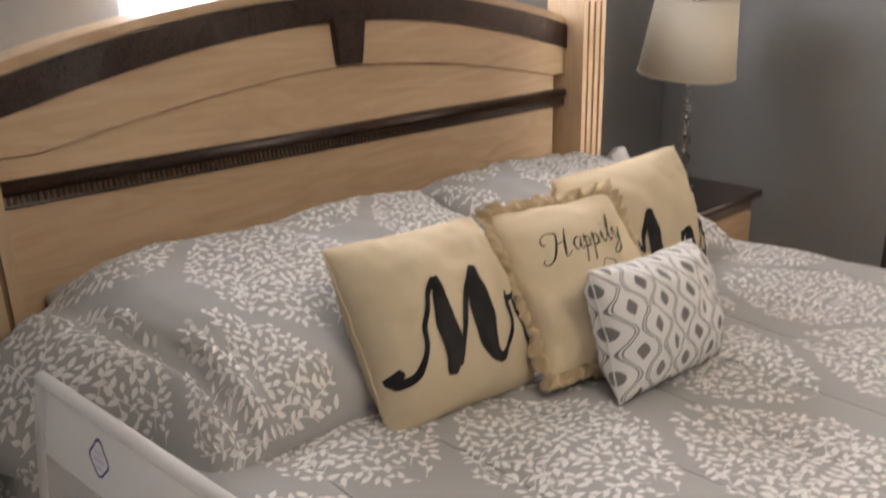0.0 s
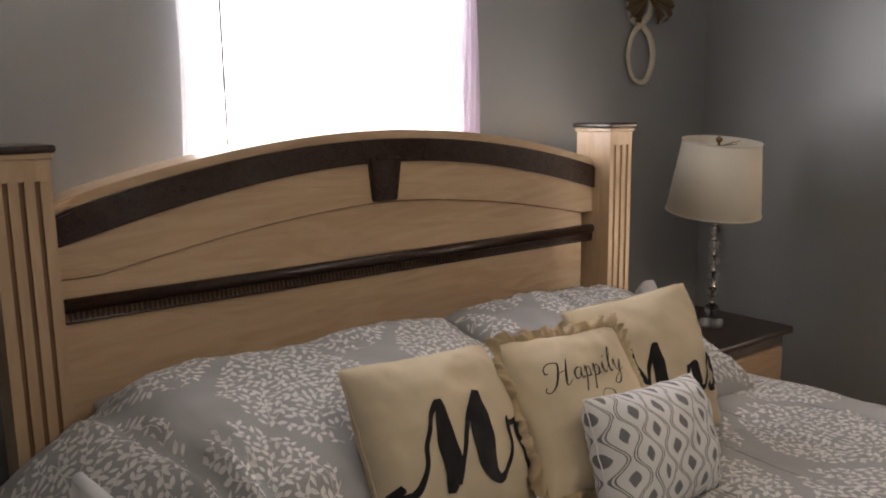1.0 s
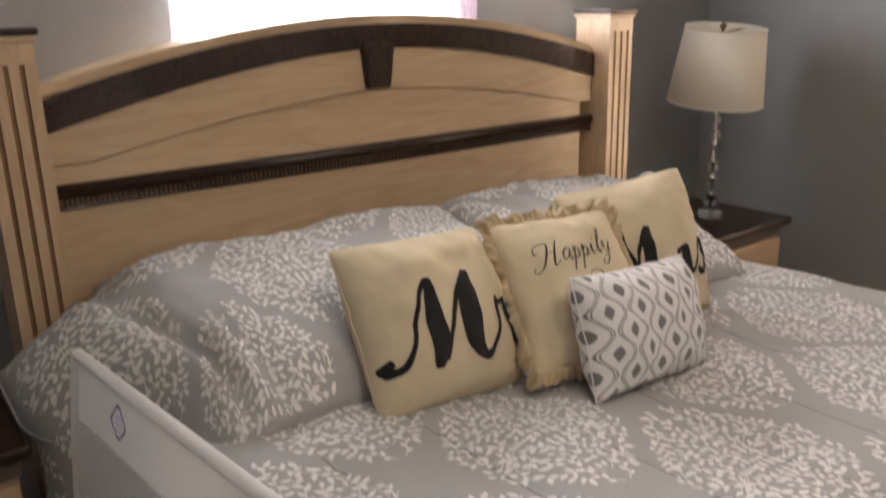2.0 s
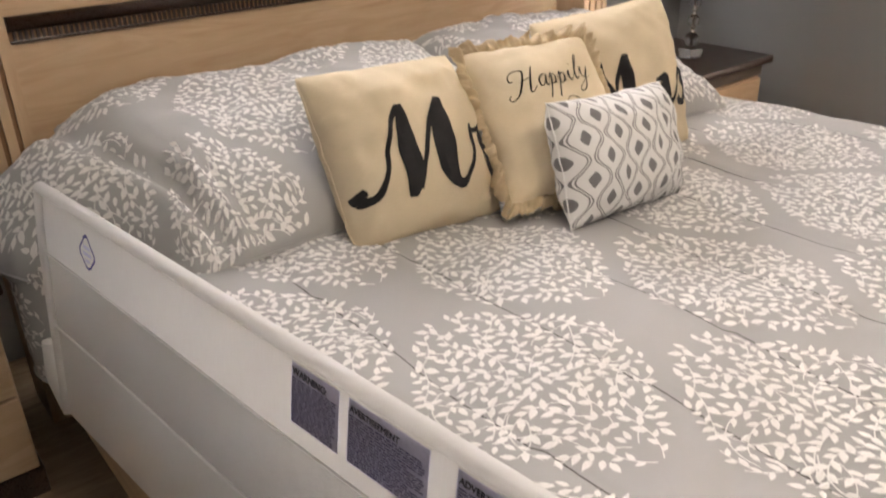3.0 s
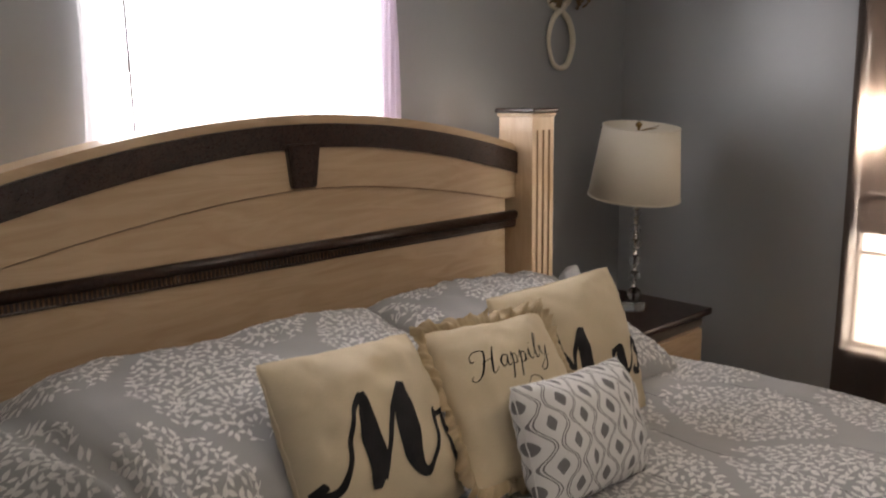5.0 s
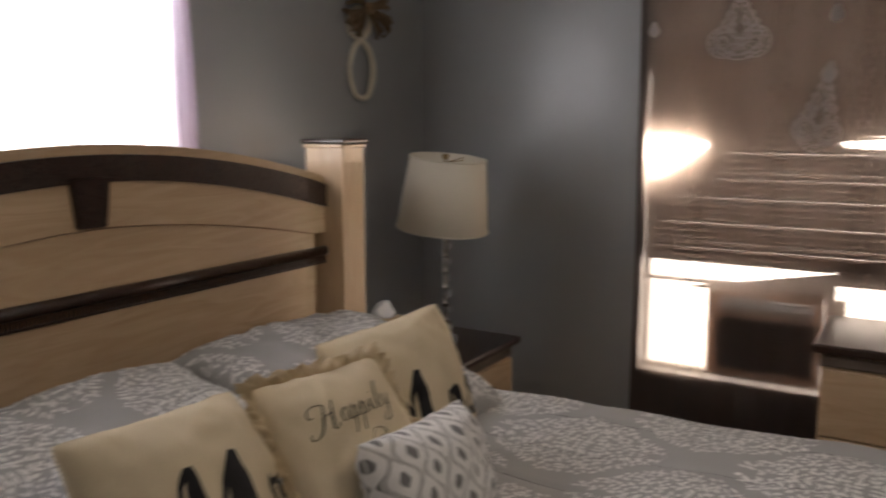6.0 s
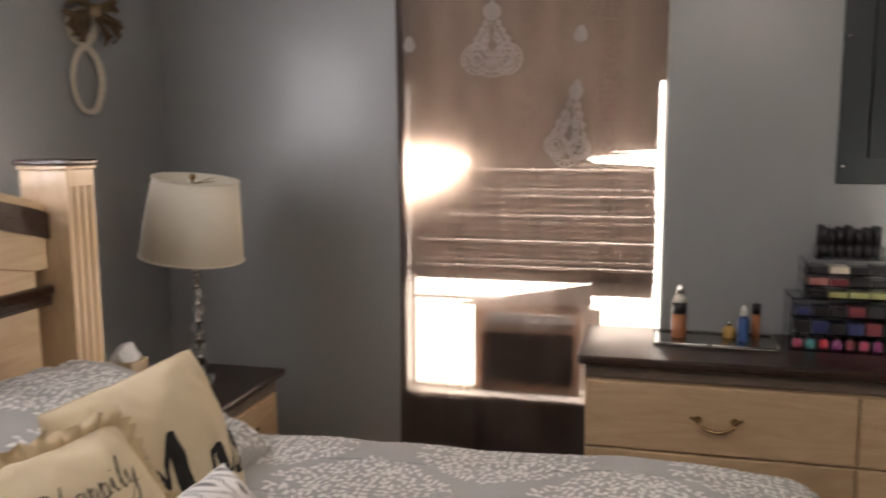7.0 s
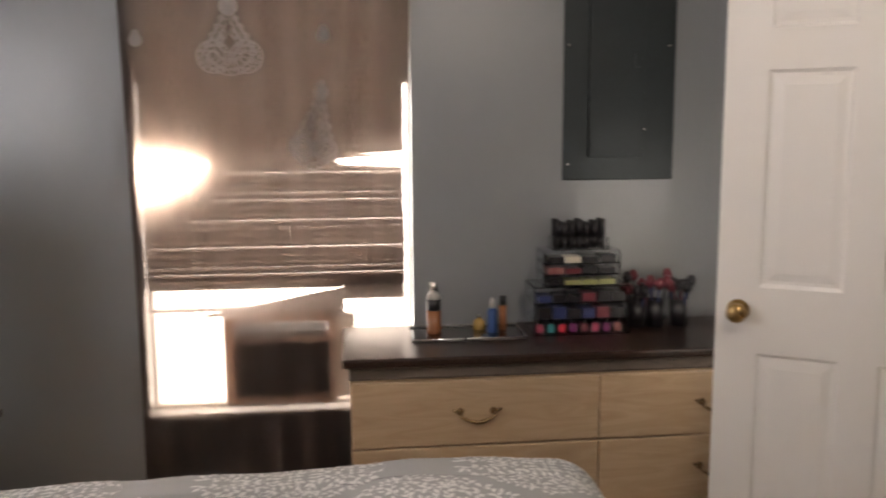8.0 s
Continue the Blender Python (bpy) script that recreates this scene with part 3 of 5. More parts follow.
class Cushion:
    """A stuffed pillow: centre, across and up axes, width, height, thickness."""

    def __init__(self, centre, across, up, w, h, d, seed=0, ears=0.075, sag=0.0, flat=False, creases=(), droop=0, blunt=(10, 10), tuck=0.0):
        self.c = Vector(centre)
        self.x = Vector(across).normalized()
        up = Vector(up)
        self.y = (up - up.dot(self.x) * self.x).normalized()
        self.n = self.x.cross(self.y)
        self.w, self.h, self.d, self.seed, self.ears, self.sag, self.flat, self.creases, self.droop, self.blunt, self.tuck = w, h, d, seed, ears, sag, flat, creases, droop, blunt, tuck

    def at(self, a, b, side=1, lift=0.0):
        """a, b from -1 to 1 across and up."""
        cut = 0 if self.flat else 0.032 * (a * b) ** 4
        pinch = 1 - self.ears * (1 - b * b) * abs(a) ** 2 - cut
        pinch2 = 1 - self.ears * (1 - a * a) * abs(b) ** 2 - cut
        q = (max(0.0, 1 - abs(a) ** 2.4) * max(0.0, 1 - abs(b) ** 2.4)) ** 0.56
        if self.flat:
            q = (max(0.0, 1 - abs(a) ** self.blunt[a > 0]) * max(0.0, 1 - b ** 4)) ** 0.5 * (0.80 + 0.20 * (1 - b * b))
        s = self.seed
        wr = 0.028 * noise.noise((a * 2.1 + s, b * 2.1, side * 3.0 + s)) + 0.012 * noise.noise((a * 6 + s, b * 5, s))
        rim = max(abs(a), abs(b)) ** 6
        wr += 0.020 * rim * (1 - rim) * 4 * noise.noise((a * 9, b * 9 + s, 2.0)) * 0.6
        h = side * (self.d / 2 * q + wr * min(1, q * 2) * self.d * 3) - self.sag * (a * a) + lift
        if self.droop and a * self.droop > 0.45:
            h -= (0.055 if not self.tuck else 0.20) * ((a * self.droop - 0.45) / 0.55) ** 1.35
        for a0, tilt, wide, deep in self.creases:
            h -= side * deep * min(1, q * 1.5) * math.exp(-(((a - a0) + tilt * b) / wide) ** 2)
        across = a * self.w / 2 * pinch
        if not self.flat:
            # the seam puckers
            pinch2 += 0.020 * b ** 6 * noise.noise((a * 4.5, s, 1.0))
            across += 0.004 * a ** 7 * noise.noise((b * 5.0, s, 4.0))
        if self.tuck and a < 0:
            k = min(1.0, max(0.0, (0.45 - b) / 0.9))
            across += self.tuck * a * a * k * k * (3 - 2 * k)
        return self.c + self.x * across + self.y * (b * self.h / 2 * pinch2) + self.n * h

    def mesh(self, n=36):
        bm = bmesh.new()
        lay = bm.loops.layers.uv.new("UVMap")

        def ease(t):
            t = 2 * t - 1
            return math.sin(t * math.pi / 2) * 0.75 + 0.25 * t

        for side in (1, -1):
            g = [[bm.verts.new(self.at(ease(i / n), ease(j / n), side)) for j in range(n + 1)] for i in range(n + 1)]
            for i in range(n):
                for j in range(n):
                    ij = [(i, j), (i + 1, j), (i + 1, j + 1), (i, j + 1)]
                    f = bm.faces.new([g[a][b] for a, b in (ij if side > 0 else ij[::-1])])
                    f.smooth = True
                    for lp, (a, b) in zip(f.loops, ij if side > 0 else ij[::-1]):
                        lp[lay].uv = (self.w / 2 * ease(a / n) + self.seed * 0.37, self.h / 2 * ease(b / n) + self.seed * 0.23)
        bmesh.ops.remove_doubles(bm, verts=bm.verts, dist=0.0004)
        return bm

    def edge(self, r, material, parent, out=0.0):
        pts = []
        for k in range(161):
            t = k / 40
            s, f = int(t) % 4, 2 * (t - int(t)) - 1
            a, b = ((f, -1), (1, f), (-f, 1), (-1, -f))[s]
            pts.append(self.at(a * (1 + out), b * (1 + out)))
        return part("piping", tube(pts, r, 6), material, parent, smooth=True)

    def stroke(self, bm, pts, width):
        """A printed stroke on the front: points (a, b, relative width)."""
        path = smooth_path(pts, 10)
        rows = []
        for i, p in enumerate(path):
            q, o = path[min(i + 1, len(path) - 1)], path[max(i - 1, 0)]
            d = np.array([(q[0] - o[0]) * self.w, (q[1] - o[1]) * self.h])
            d = d / (np.linalg.norm(d) + 1e-9)
            # a broad nib: heavy on down strokes
            nx, ny = -2 * d[1] * p[2] * width / self.w, 2 * d[0] * p[2] * width / self.h
            rows.append([bm.verts.new(self.at(float(p[0] + nx * e), float(p[1] + ny * e), 1, 0.0022)) for e in (-1, -0.33, 0.33, 1)])
        for a, b in zip(rows, rows[1:]):
            for k in range(3):
                bm.faces.new((a[k], a[k + 1], b[k + 1], b[k]))

    def letter(self, name, strokes, width, material, parent, label):
        bm = bmesh.new()
        for s in strokes:
            self.stroke(bm, s, width)
        return part(name, bm, material, parent, label)


def place(strokes, ox, oy, sx, sy, slant=0.0):
    return [[(ox + sx * (x + slant * y), oy + sy * y, w) for x, y, w in s] for s in strokes]


# script letters as broad-nib strokes: x, y in letter heights, relative width
L_MR = [
    [(-0.92, -0.41, 1.1), (-0.90, -0.46, 1.4), (-0.88, -0.50, 1.3)],
    [(-0.91, -0.50, 0.9), (-0.86, -0.53, 0.9), (-0.73, -0.51, 0.75), (-0.63, -0.36, 0.55), (-0.52, -0.10, 0.48), (-0.45, 0.12, 0.48), (-0.36, 0.27, 0.6), (-0.32, 0.31, 0.5)],
    [(-0.31, 0.32, 0.7), (-0.30, 0.12, 1.5), (-0.31, -0.12, 2.1), (-0.30, -0.38, 2.3), (-0.32, -0.52, 1.7), (-0.34, -0.62, 0.8)],
    [(-0.24, -0.56, 0.5), (-0.15, -0.28, 0.45), (-0.03, 0.0, 0.45), (0.10, 0.22, 0.55), (0.20, 0.33, 0.55)],
    [(0.22, 0.34, 0.7), (0.15, 0.14, 1.6), (0.10, -0.08, 2.1), (0.09, -0.34, 2.2), (0.14, -0.54, 1.7), (0.25, -0.62, 1.0), (0.38, -0.54, 0.65), (0.47, -0.38, 0.45), (0.53, -0.16, 0.45), (0.57, -0.05, 0.8), (0.60, -0.05, 1.2)],
    [(0.57, -0.06, 0.8), (0.66, -0.07, 0.55), (0.76, -0.04, 0.55), (0.80, -0.02, 0.4)],
    [(0.78, -0.04, 0.8), (0.77, -0.20, 1.7), (0.76, -0.40, 1.9), (0.80, -0.55, 1.3), (0.90, -0.50, 0.6)],
]
L_MRS = [
    [(-0.78, -0.36, 1.2), (-0.70, -0.40, 0.8), (-0.62, -0.22, 0.5), (-0.54, 0.10, 0.45), (-0.47, 0.33, 0.6)],
    [(-0.46, 0.34, 0.7), (-0.48, 0.14, 1.5), (-0.44, -0.14, 2.0), (-0.42, -0.38, 1.6)],
    [(-0.41, -0.36, 0.5), (-0.33, -0.06, 0.45), (-0.22, 0.18, 0.5), (-0.12, 0.33, 0.55)],
    [(-0.10, 0.34, 0.7), (-0.15, 0.12, 1.6), (-0.14, -0.16, 2.0), (-0.08, -0.38, 1.6), (0.06, -0.44, 0.8), (0.20, -0.28, 0.45), (0.29, -0.12, 0.6), (0.33, -0.06, 1.0)],
    [(0.31, -0.08, 0.6), (0.43, -0.04, 0.7), (0.40, -0.18, 1.5), (0.40, -0.34, 1.4), (0.50, -0.36, 0.6), (0.62, -0.20, 0.45), (0.78, 0.0, 0.5)],
    [(0.80, 0.02, 0.6), (0.82, -0.10, 1.2), (0.88, -0.26, 1.4), (0.80, -0.40, 1.0), (0.68, -0.42, 0.9), (0.63, -0.34, 1.0)],
]
L_H = [
    [(-0.10, 0.62, 0.6), (-0.22, 0.66, 0.8), (-0.24, 0.86, 0.6), (-0.06, 1.0, 0.6), (0.18, 0.94, 0.7), (0.26, 0.80, 0.9), (0.20, 0.4, 1.2), (0.08, 0.06, 0.9), (-0.10, -0.06, 0.6), (-0.26, 0.04, 0.6), (-0.20, 0.16, 0.5)],
    [(0.14, 0.46, 0.5), (0.36, 0.52, 0.5), (0.58, 0.58, 0.5)],
    [(0.62, 0.98, 0.6), (0.56, 0.70, 1.0), (0.50, 0.30, 1.2), (0.50, 0.04, 0.9), (0.60, 0.02, 0.5), (0.70, 0.14, 0.4)],
]
L_A = [
    [(0.32, 0.42, 0.5), (0.18, 0.46, 0.8), (0.04, 0.28, 1.1), (0.08, 0.04, 0.9), (0.22, 0.08, 0.5), (0.34, 0.40, 0.5)],
    [(0.35, 0.45, 0.7), (0.31, 0.20, 1.1), (0.36, 0.02, 0.8), (0.48, 0.12, 0.4)],
]
L_P = [
    [(0.0, 0.2, 0.4), (0.12, 0.50, 0.7), (0.10, 0.10, 1.1), (0.02, -0.48, 1.0)],
    [(0.10, 0.24, 0.5), (0.22, 0.44, 0.6), (0.32, 0.34, 1.0), (0.28, 0.08, 1.0), (0.14, 0.04, 0.5), (0.40, 0.10, 0.4)],
]
L_I = [[(0.0, 0.16, 0.4), (0.10, 0.46, 0.7), (0.08, 0.14, 1.1), (0.16, 0.02, 0.7), (0.26, 0.14, 0.4)], [(0.14, 0.66, 0.9), (0.15, 0.68, 0.9)]]
L_L = [[(0.0, 0.14, 0.4), (0.16, 0.62, 0.5), (0.20, 0.98, 0.6), (0.12, 0.86, 0.9), (0.08, 0.30, 1.1), (0.14, 0.02, 0.8), (0.26, 0.14, 0.4)]]
L_Y = [[(0.0, 0.20, 0.4), (0.08, 0.46, 0.8), (0.12, 0.10, 1.0), (0.24, 0.06, 0.5), (0.36, 0.40, 0.5)], [(0.38, 0.46, 0.7), (0.30, 0.0, 1.0), (0.16, -0.42, 0.9), (0.0, -0.50, 0.6), (-0.04, -0.36, 0.5), (0.20, -0.08, 0.4), (0.46, 0.10, 0.4)]]
SWIRL = [[(-0.3, 0.1, 0.4), (-0.1, 0.35, 0.6), (0.15, 0.30, 0.6), (0.18, 0.05, 0.9), (0.0, -0.15, 0.6), (-0.12, 0.0, 0.5), (0.05, 0.14, 0.4), (0.35, 0.05, 0.4)]]


def throw_pillow(cushion, label, material, group, words=None, piping=0.0018, edge_material=None):
    ob = tagged(new("throw_pillow"), label, "pillow", group)
    part("cover", cushion.mesh(), material, ob, smooth=True)
    cushion.edge(piping, edge_material or material, ob)
    for name, strokes, width in words or ():
        cushion.letter(name, strokes, width, M_BLACK, ob, "black script lettering")
    return ob


G = "throw pillows on the bed"
mr = Cushion((-0.386, -0.859, 0.758), (0.999, -0.042, -0.031), (0.049, 0.559, 0.828), 0.377, 0.378, 0.235, 1, 0.05)
throw_pillow(mr, "square cream linen pillow printed Mr in black script", M_LINEN, G,
             [("lettering", L_MR, 0.0100)])
mrs = Cushion((0.257, -0.864, 0.774), (0.969, -0.229, 0.096), (-0.010, 0.349, 0.937), 0.392, 0.387, 0.22, 2, 0.05)
throw_pillow(mrs, "square cream linen pillow printed Mrs in black script", M_LINEN, G,
             [("lettering", L_MRS, 0.0095)])
happy = Cushion((-0.070, -0.960, 0.778), (0.954, -0.298, 0.041), (0.173, 0.653, 0.737), 0.319, 0.378, 0.17, 3)
word, pen = [], -0.58
for strokes, step in ((L_H, 0.31), (L_A, 0.18), (L_P, 0.17), (L_P, 0.17), (L_I, 0.11), (L_L, 0.11), (L_Y, 0.2)):
    word += place(strokes, pen + 0.02, 0.145 + 0.10 * (pen + 0.58), 0.36, 0.33, 0.22)
    pen += step * 0.94
hp = throw_pillow(happy, "cream ruffled pillow printed Happily in thin script", M_LINEN, G,
                  [("lettering", word, 0.0018), ("flourish", place(SWIRL, 0.22, -0.10, 0.5, 0.4), 0.0015)])


def ruffle(c, width, parent):
    """A gathered frill that runs round the seam."""
    n = 360

    def fn(u, v):
        t = 4 * u
        s, f = int(t) % 4, 2 * (t - int(t)) - 1
        a, b = ((f, -1), (1, f), (-f, 1), (-1, -f))[s]
        p = c.at(a, b)
        out = (p - c.c)
        out = (out - out.dot(c.n) * c.n).normalized()
        wob = 1.7 * noise.noise((u * 62, v * 1.2, 1.0)) + 0.9 * noise.noise((u * 130, v, 3.0))
        return p + out * (width * (0.90 * v - 0.32) * (1 + 0.7 * noise.noise((u * 48, 7, 0)))) + c.n * (0.004 + 0.028 * wob * v + 0.014 * math.sin(v * 3.1))

    return part("ruffle", sheet(n, 5, fn, lambda u, v: (u * 1.4, v * width)), M_RUFFLE, parent, "gathered cream ruffle", True)


ruffle(happy, 0.046, hp)
small = Cushion((-0.026, -1.125, 0.733), (0.998, 0.008, -0.060), (0.053, 0.370, 0.927), 0.368, 0.261, 0.18, 4)
throw_pillow(small, "small white pillow with grey ogee diamond print", M_OGEE, G)
G2 = "pillow shams against the headboard"
for sx, wide, sd, blunt, shift in ((-0.530, 1.20, 5, (4.6, 8), (-0.02, 0.05)), (0.435, 0.75, 6, (8, 6), (0.03, 0.10))):
    creases = ((-0.60, 0.06, 0.040, 0.034), (-0.50, 0.12, 0.03, 0.012), (-0.2, -0.3, 0.05, 0.008), (0.35, 0.2, 0.06, 0.010)) if sx < 0 else ((0.70, 0.12, 0.06, 0.022), (-0.2, -0.3, 0.05, 0.008))
    c = Cushion((sx, -0.560, 0.712), (1, 0.0, 0.0), (0, 0.60, 0.155), wide, 0.66, 0.230, sd, 0.02, 0.0, True, creases, -1 if sx < 0 else 1, blunt, 0.19 if sx < 0 else 0.0)
    ob = tagged(new("pillow_sham"), "grey pillow sham with white leaf print", "pillow", G2)
    part("cover", c.mesh(64), M_FLORAL, ob, smooth=True)
    c.edge(0.004, M_FLORAL, ob)

    def on_sham(u, v, c=c, shift=shift):
        a, b = 2 * (u + shift[0]) / c.w, 2 * (v + shift[1]) / c.h
        return c.at(a, b, 1, 0.0022) if max(abs(a), abs(b)) < 0.985 else None

    leaf_print(ob, on_sham, -0.7, 0.7, -0.5, 0.5)
    b = Cushion((sx + 0.08 * (sx < 0), -0.30, 0.690), (1, 0.0, 0.0), (0, 0.50, 0.10), min(wide, 1.0) - 0.12, 0.46, 0.19, sd + 3, 0.03)
    tagged(part("bed_pillow", b.mesh(24), M_FLORAL, None, smooth=True), "plain grey bed pillow behind the sham", "pillow", "bed pillows")

# guard rail clipped along the bed
guard = thing("bed_guard_rail", 0, 0, 0, "white mesh toddler bed rail with violet labels", "bed rail")
GR0, GR1 = Vector((-1.032, -0.60, 0.772)), Vector((-0.895, -1.99, 0.790))


def rail_at(u, v):
    """u along from the head end, v from the bottom (0) to the top (1)."""
    p = GR0.lerp(GR1, u)
    lean = -0.055 * (1 - v) ** 0.8 + 0.006 * math.sin(u * 9) * v * (1 - v)
    return Vector((p.x + lean, p.y, 0.285 + (p.z - 0.285) * v))


def cloth_band(v0, v1, off, material, name, label="", u0=0.0, u1=1.0):
    return part(name, sheet(48, 8, lambda u, v: rail_at(u0 + (u1 - u0) * u, v0 + (v1 - v0) * v) + Vector((-off, 0, 0)), lambda u, v: (1.4 * (u0 + (u1 - u0) * u), 0.52 * (v0 + (v1 - v0) * v))), material, guard, label, True)


def mesh_cloth():
    n = Nodes("mesh_cloth")
    s = n.node("SeparateXYZ", n.coords("UV"))
    a = n.math("SINE", n.math("MULTIPLY", s.outputs[0], 1500))
    b = n.math("SINE", n.math("MULTIPLY", s.outputs[1], 1500))
    hole = n.math("GREATER_THAN", n.math("MULTIPLY", n.math("ABSOLUTE", a), n.math("ABSOLUTE", b)), 0.24)
    n.set(Base_Color=(0.92, 0.91, 0.90), Roughness=0.7)
    thin = n.node("MixShader", 0.35, n.b.outputs[0], n.node("BsdfTranslucent", (0.92, 0.91, 0.90)).outputs[0]).outputs[0]
    n.t.links.new(n.node("MixShader", n.math("MULTIPLY", hole, 0.62), thin, n.node("BsdfTransparent").outputs[0]).outputs[0], n.out.inputs[0])
    return n.m


M_MESH = mesh_cloth()
cloth_band(0.74, 0.985, 0.0, M_RAILCLOTH, "top_cloth", "plain white nylon band")
cloth_band(0.42, 0.74, 0.0, M_MESH, "mesh_panel", "see-through white mesh")
cloth_band(0.0, 0.42, 0.0, M_RAILCLOTH, "lower_cloth")
part("top_tube", tube([rail_at(k / 20, 1.0) for k in range(21)], 0.012, 10), M_RAILCLOTH, guard, smooth=True)
part("end_tube", tube([rail_at(0.0, k / 12) for k in range(13)], 0.011, 10), M_RAILCLOTH, guard, smooth=True)
part("end_tube", tube([rail_at(1.0, k / 12) for k in range(13)], 0.011, 10), M_RAILCLOTH, guard, smooth=True)
part("seam", tube([rail_at(k / 20, 0.42) + Vector((-0.002, 0, 0)) for k in range(21)], 0.003, 6), M_RAILCLOTH, guard)
part("seam", tube([rail_at(k / 20, 0.74) + Vector((-0.002, 0, 0)) for k in range(21)], 0.002, 6), M_RAILCLOTH, guard)


def on_rail(u, v, lift=0.003):
    return rail_at(u, v) + Vector((-lift, 0, 0))


def rail_patch(name, u0, u1, v0, v1, lift, material, parent, label=""):
    return part(name, sheet(6, 4, lambda a, b: on_rail(u0 + (u1 - u0) * a, v0 + (v1 - v0) * b, lift)), material, parent, label, True)


def printed_word(text, size, m, material, parent):
    cu = bpy.data.curves.new("lettering", "FONT")
    cu.body, cu.size, cu.extrude = text, size, 0.0003
    cu.materials.append(material)
    ob = new("lettering", cu)
    ob.matrix_basis = m
    ob.parent = parent
    return ob


for text, u0, u1 in (("WARNING:", 0.583, 0.650), ("AVERTISSEMENT", 0.662, 0.757), ("ADVERTENCIA:", 0.785, 0.880)):
    lab = rail_patch("warning_label", u0, u1, 0.800, 0.968, 0.0025, M_PURPLE, guard, "violet warning label with dark print")
    o, top = on_rail(u0 + 0.003, 0.940, 0.004), on_rail(u0 + 0.003, 0.965, 0.004)
    ax = (on_rail(u1, 0.93) - on_rail(u0, 0.93)).normalized()
    ay = (top - o).normalized()
    m = Matrix((ax, ay, ax.cross(ay))).transposed().to_4x4()
    m.translation = o
    printed_word(text, 0.0135 if len(text) < 10 else 0.0115, m, M_INK, lab)
    lines = bmesh.new()
    rnd = random.Random(len(text))
    for k in range(17):
        v, a = 0.928 - 0.0074 * k, u0 + 0.003
        stop = u1 - 0.003 - (0.3 * (u1 - u0) * rnd.random() if k % 6 == 5 else 0.0)
        while a < stop - 0.003:
            b = min(stop, a + rnd.uniform(0.004, 0.013))
            lines.faces.new([lines.verts.new(on_rail(p, q, 0.0042)) for p, q in ((a, v), (b, v), (b, v + 0.0034), (a, v + 0.0034))])
            a = b + 0.0016
    tagged(part("fine_print", lines, M_PRINT, lab), kind="stuff")

# maker's badge: a plain outlined shape
badge = bmesh.new()
ring = []
for k in range(36):
    a = 2 * math.pi * k / 36
    r = 1.0 + 0.10 * math.cos(4 * a) + 0.18 * max(0, math.sin(a)) ** 8
    ring.append((0.021 * r * math.cos(a), 0.056 * r * math.sin(a)))
for k in range(36):
    (a, b), (c, d) = ring[k], ring[(k + 1) % 36]
    badge.faces.new([badge.verts.new(on_rail(0.150 + p * s, 0.865 + q * s, 0.003)) for p, q, s in ((a, b, 1), (c, d, 1), (c, d, 0.84), (a, b, 0.84))])
bg = part("badge", badge, plain("violet_ink", (0.07, 0.06, 0.30), 0.7), guard, "violet outlined maker's badge")
for k, w in enumerate((0.7, 0.9, 0.5)):
    rail_patch("badge_bar", 0.150 - 0.014 * w, 0.150 + 0.014 * w, 0.880 - 0.025 * k, 0.893 - 0.025 * k, 0.003, M_PURPLE, bg)
part("strap", tube([(-1.075, -0.53, 0.42), (-1.085, -0.53, 0.34), (-1.075, -0.54, 0.26)], 0.016, 8), M_RAILCLOTH, guard, "white clip strap")

# ---- cabinets ----


def bail_pull(parent, m, w=0.112):
    """A curved brass pull on two rosettes; it faces -y of m."""
    pts = smooth_path([(-w / 2, -0.016, 0), (-w / 2 * 0.96, -0.022, -0.012), (-w / 4, -0.024, -0.024), (0, -0.026, -0.030), (w / 4, -0.024, -0.024), (w / 2 * 0.96, -0.022, -0.012), (w / 2, -0.016, 0)], 4)
    h = part("handle", tube([tuple(p) for p in pts], 0.0042, 8, taper=lambda t: 0.8 + 0.7 * math.sin(math.pi * t) ** 2), M_PULL, parent, "old brass bail pull", at=m)
    for s in (-1, 1):
        r = spun([(0, 0), (0.013, 0), (0.011, 0.005), (0.005, 0.009), (0.006, 0.018), (0, 0.021)], 14)
        bmesh.ops.transform(r, matrix=pose(s * w / 2, 0, 0, 90, 0, 0), verts=r.verts)
        part("rosette", r, M_PULL, h)
    for s in (-1, 1):
        part("scroll", tube([(s * (w / 2 + 0.024), -0.006, 0.009), (s * (w / 2 + 0.008), -0.008, 0.001), (s * w / 2, -0.010, 0)], 0.0045, 6), M_PULL, h)


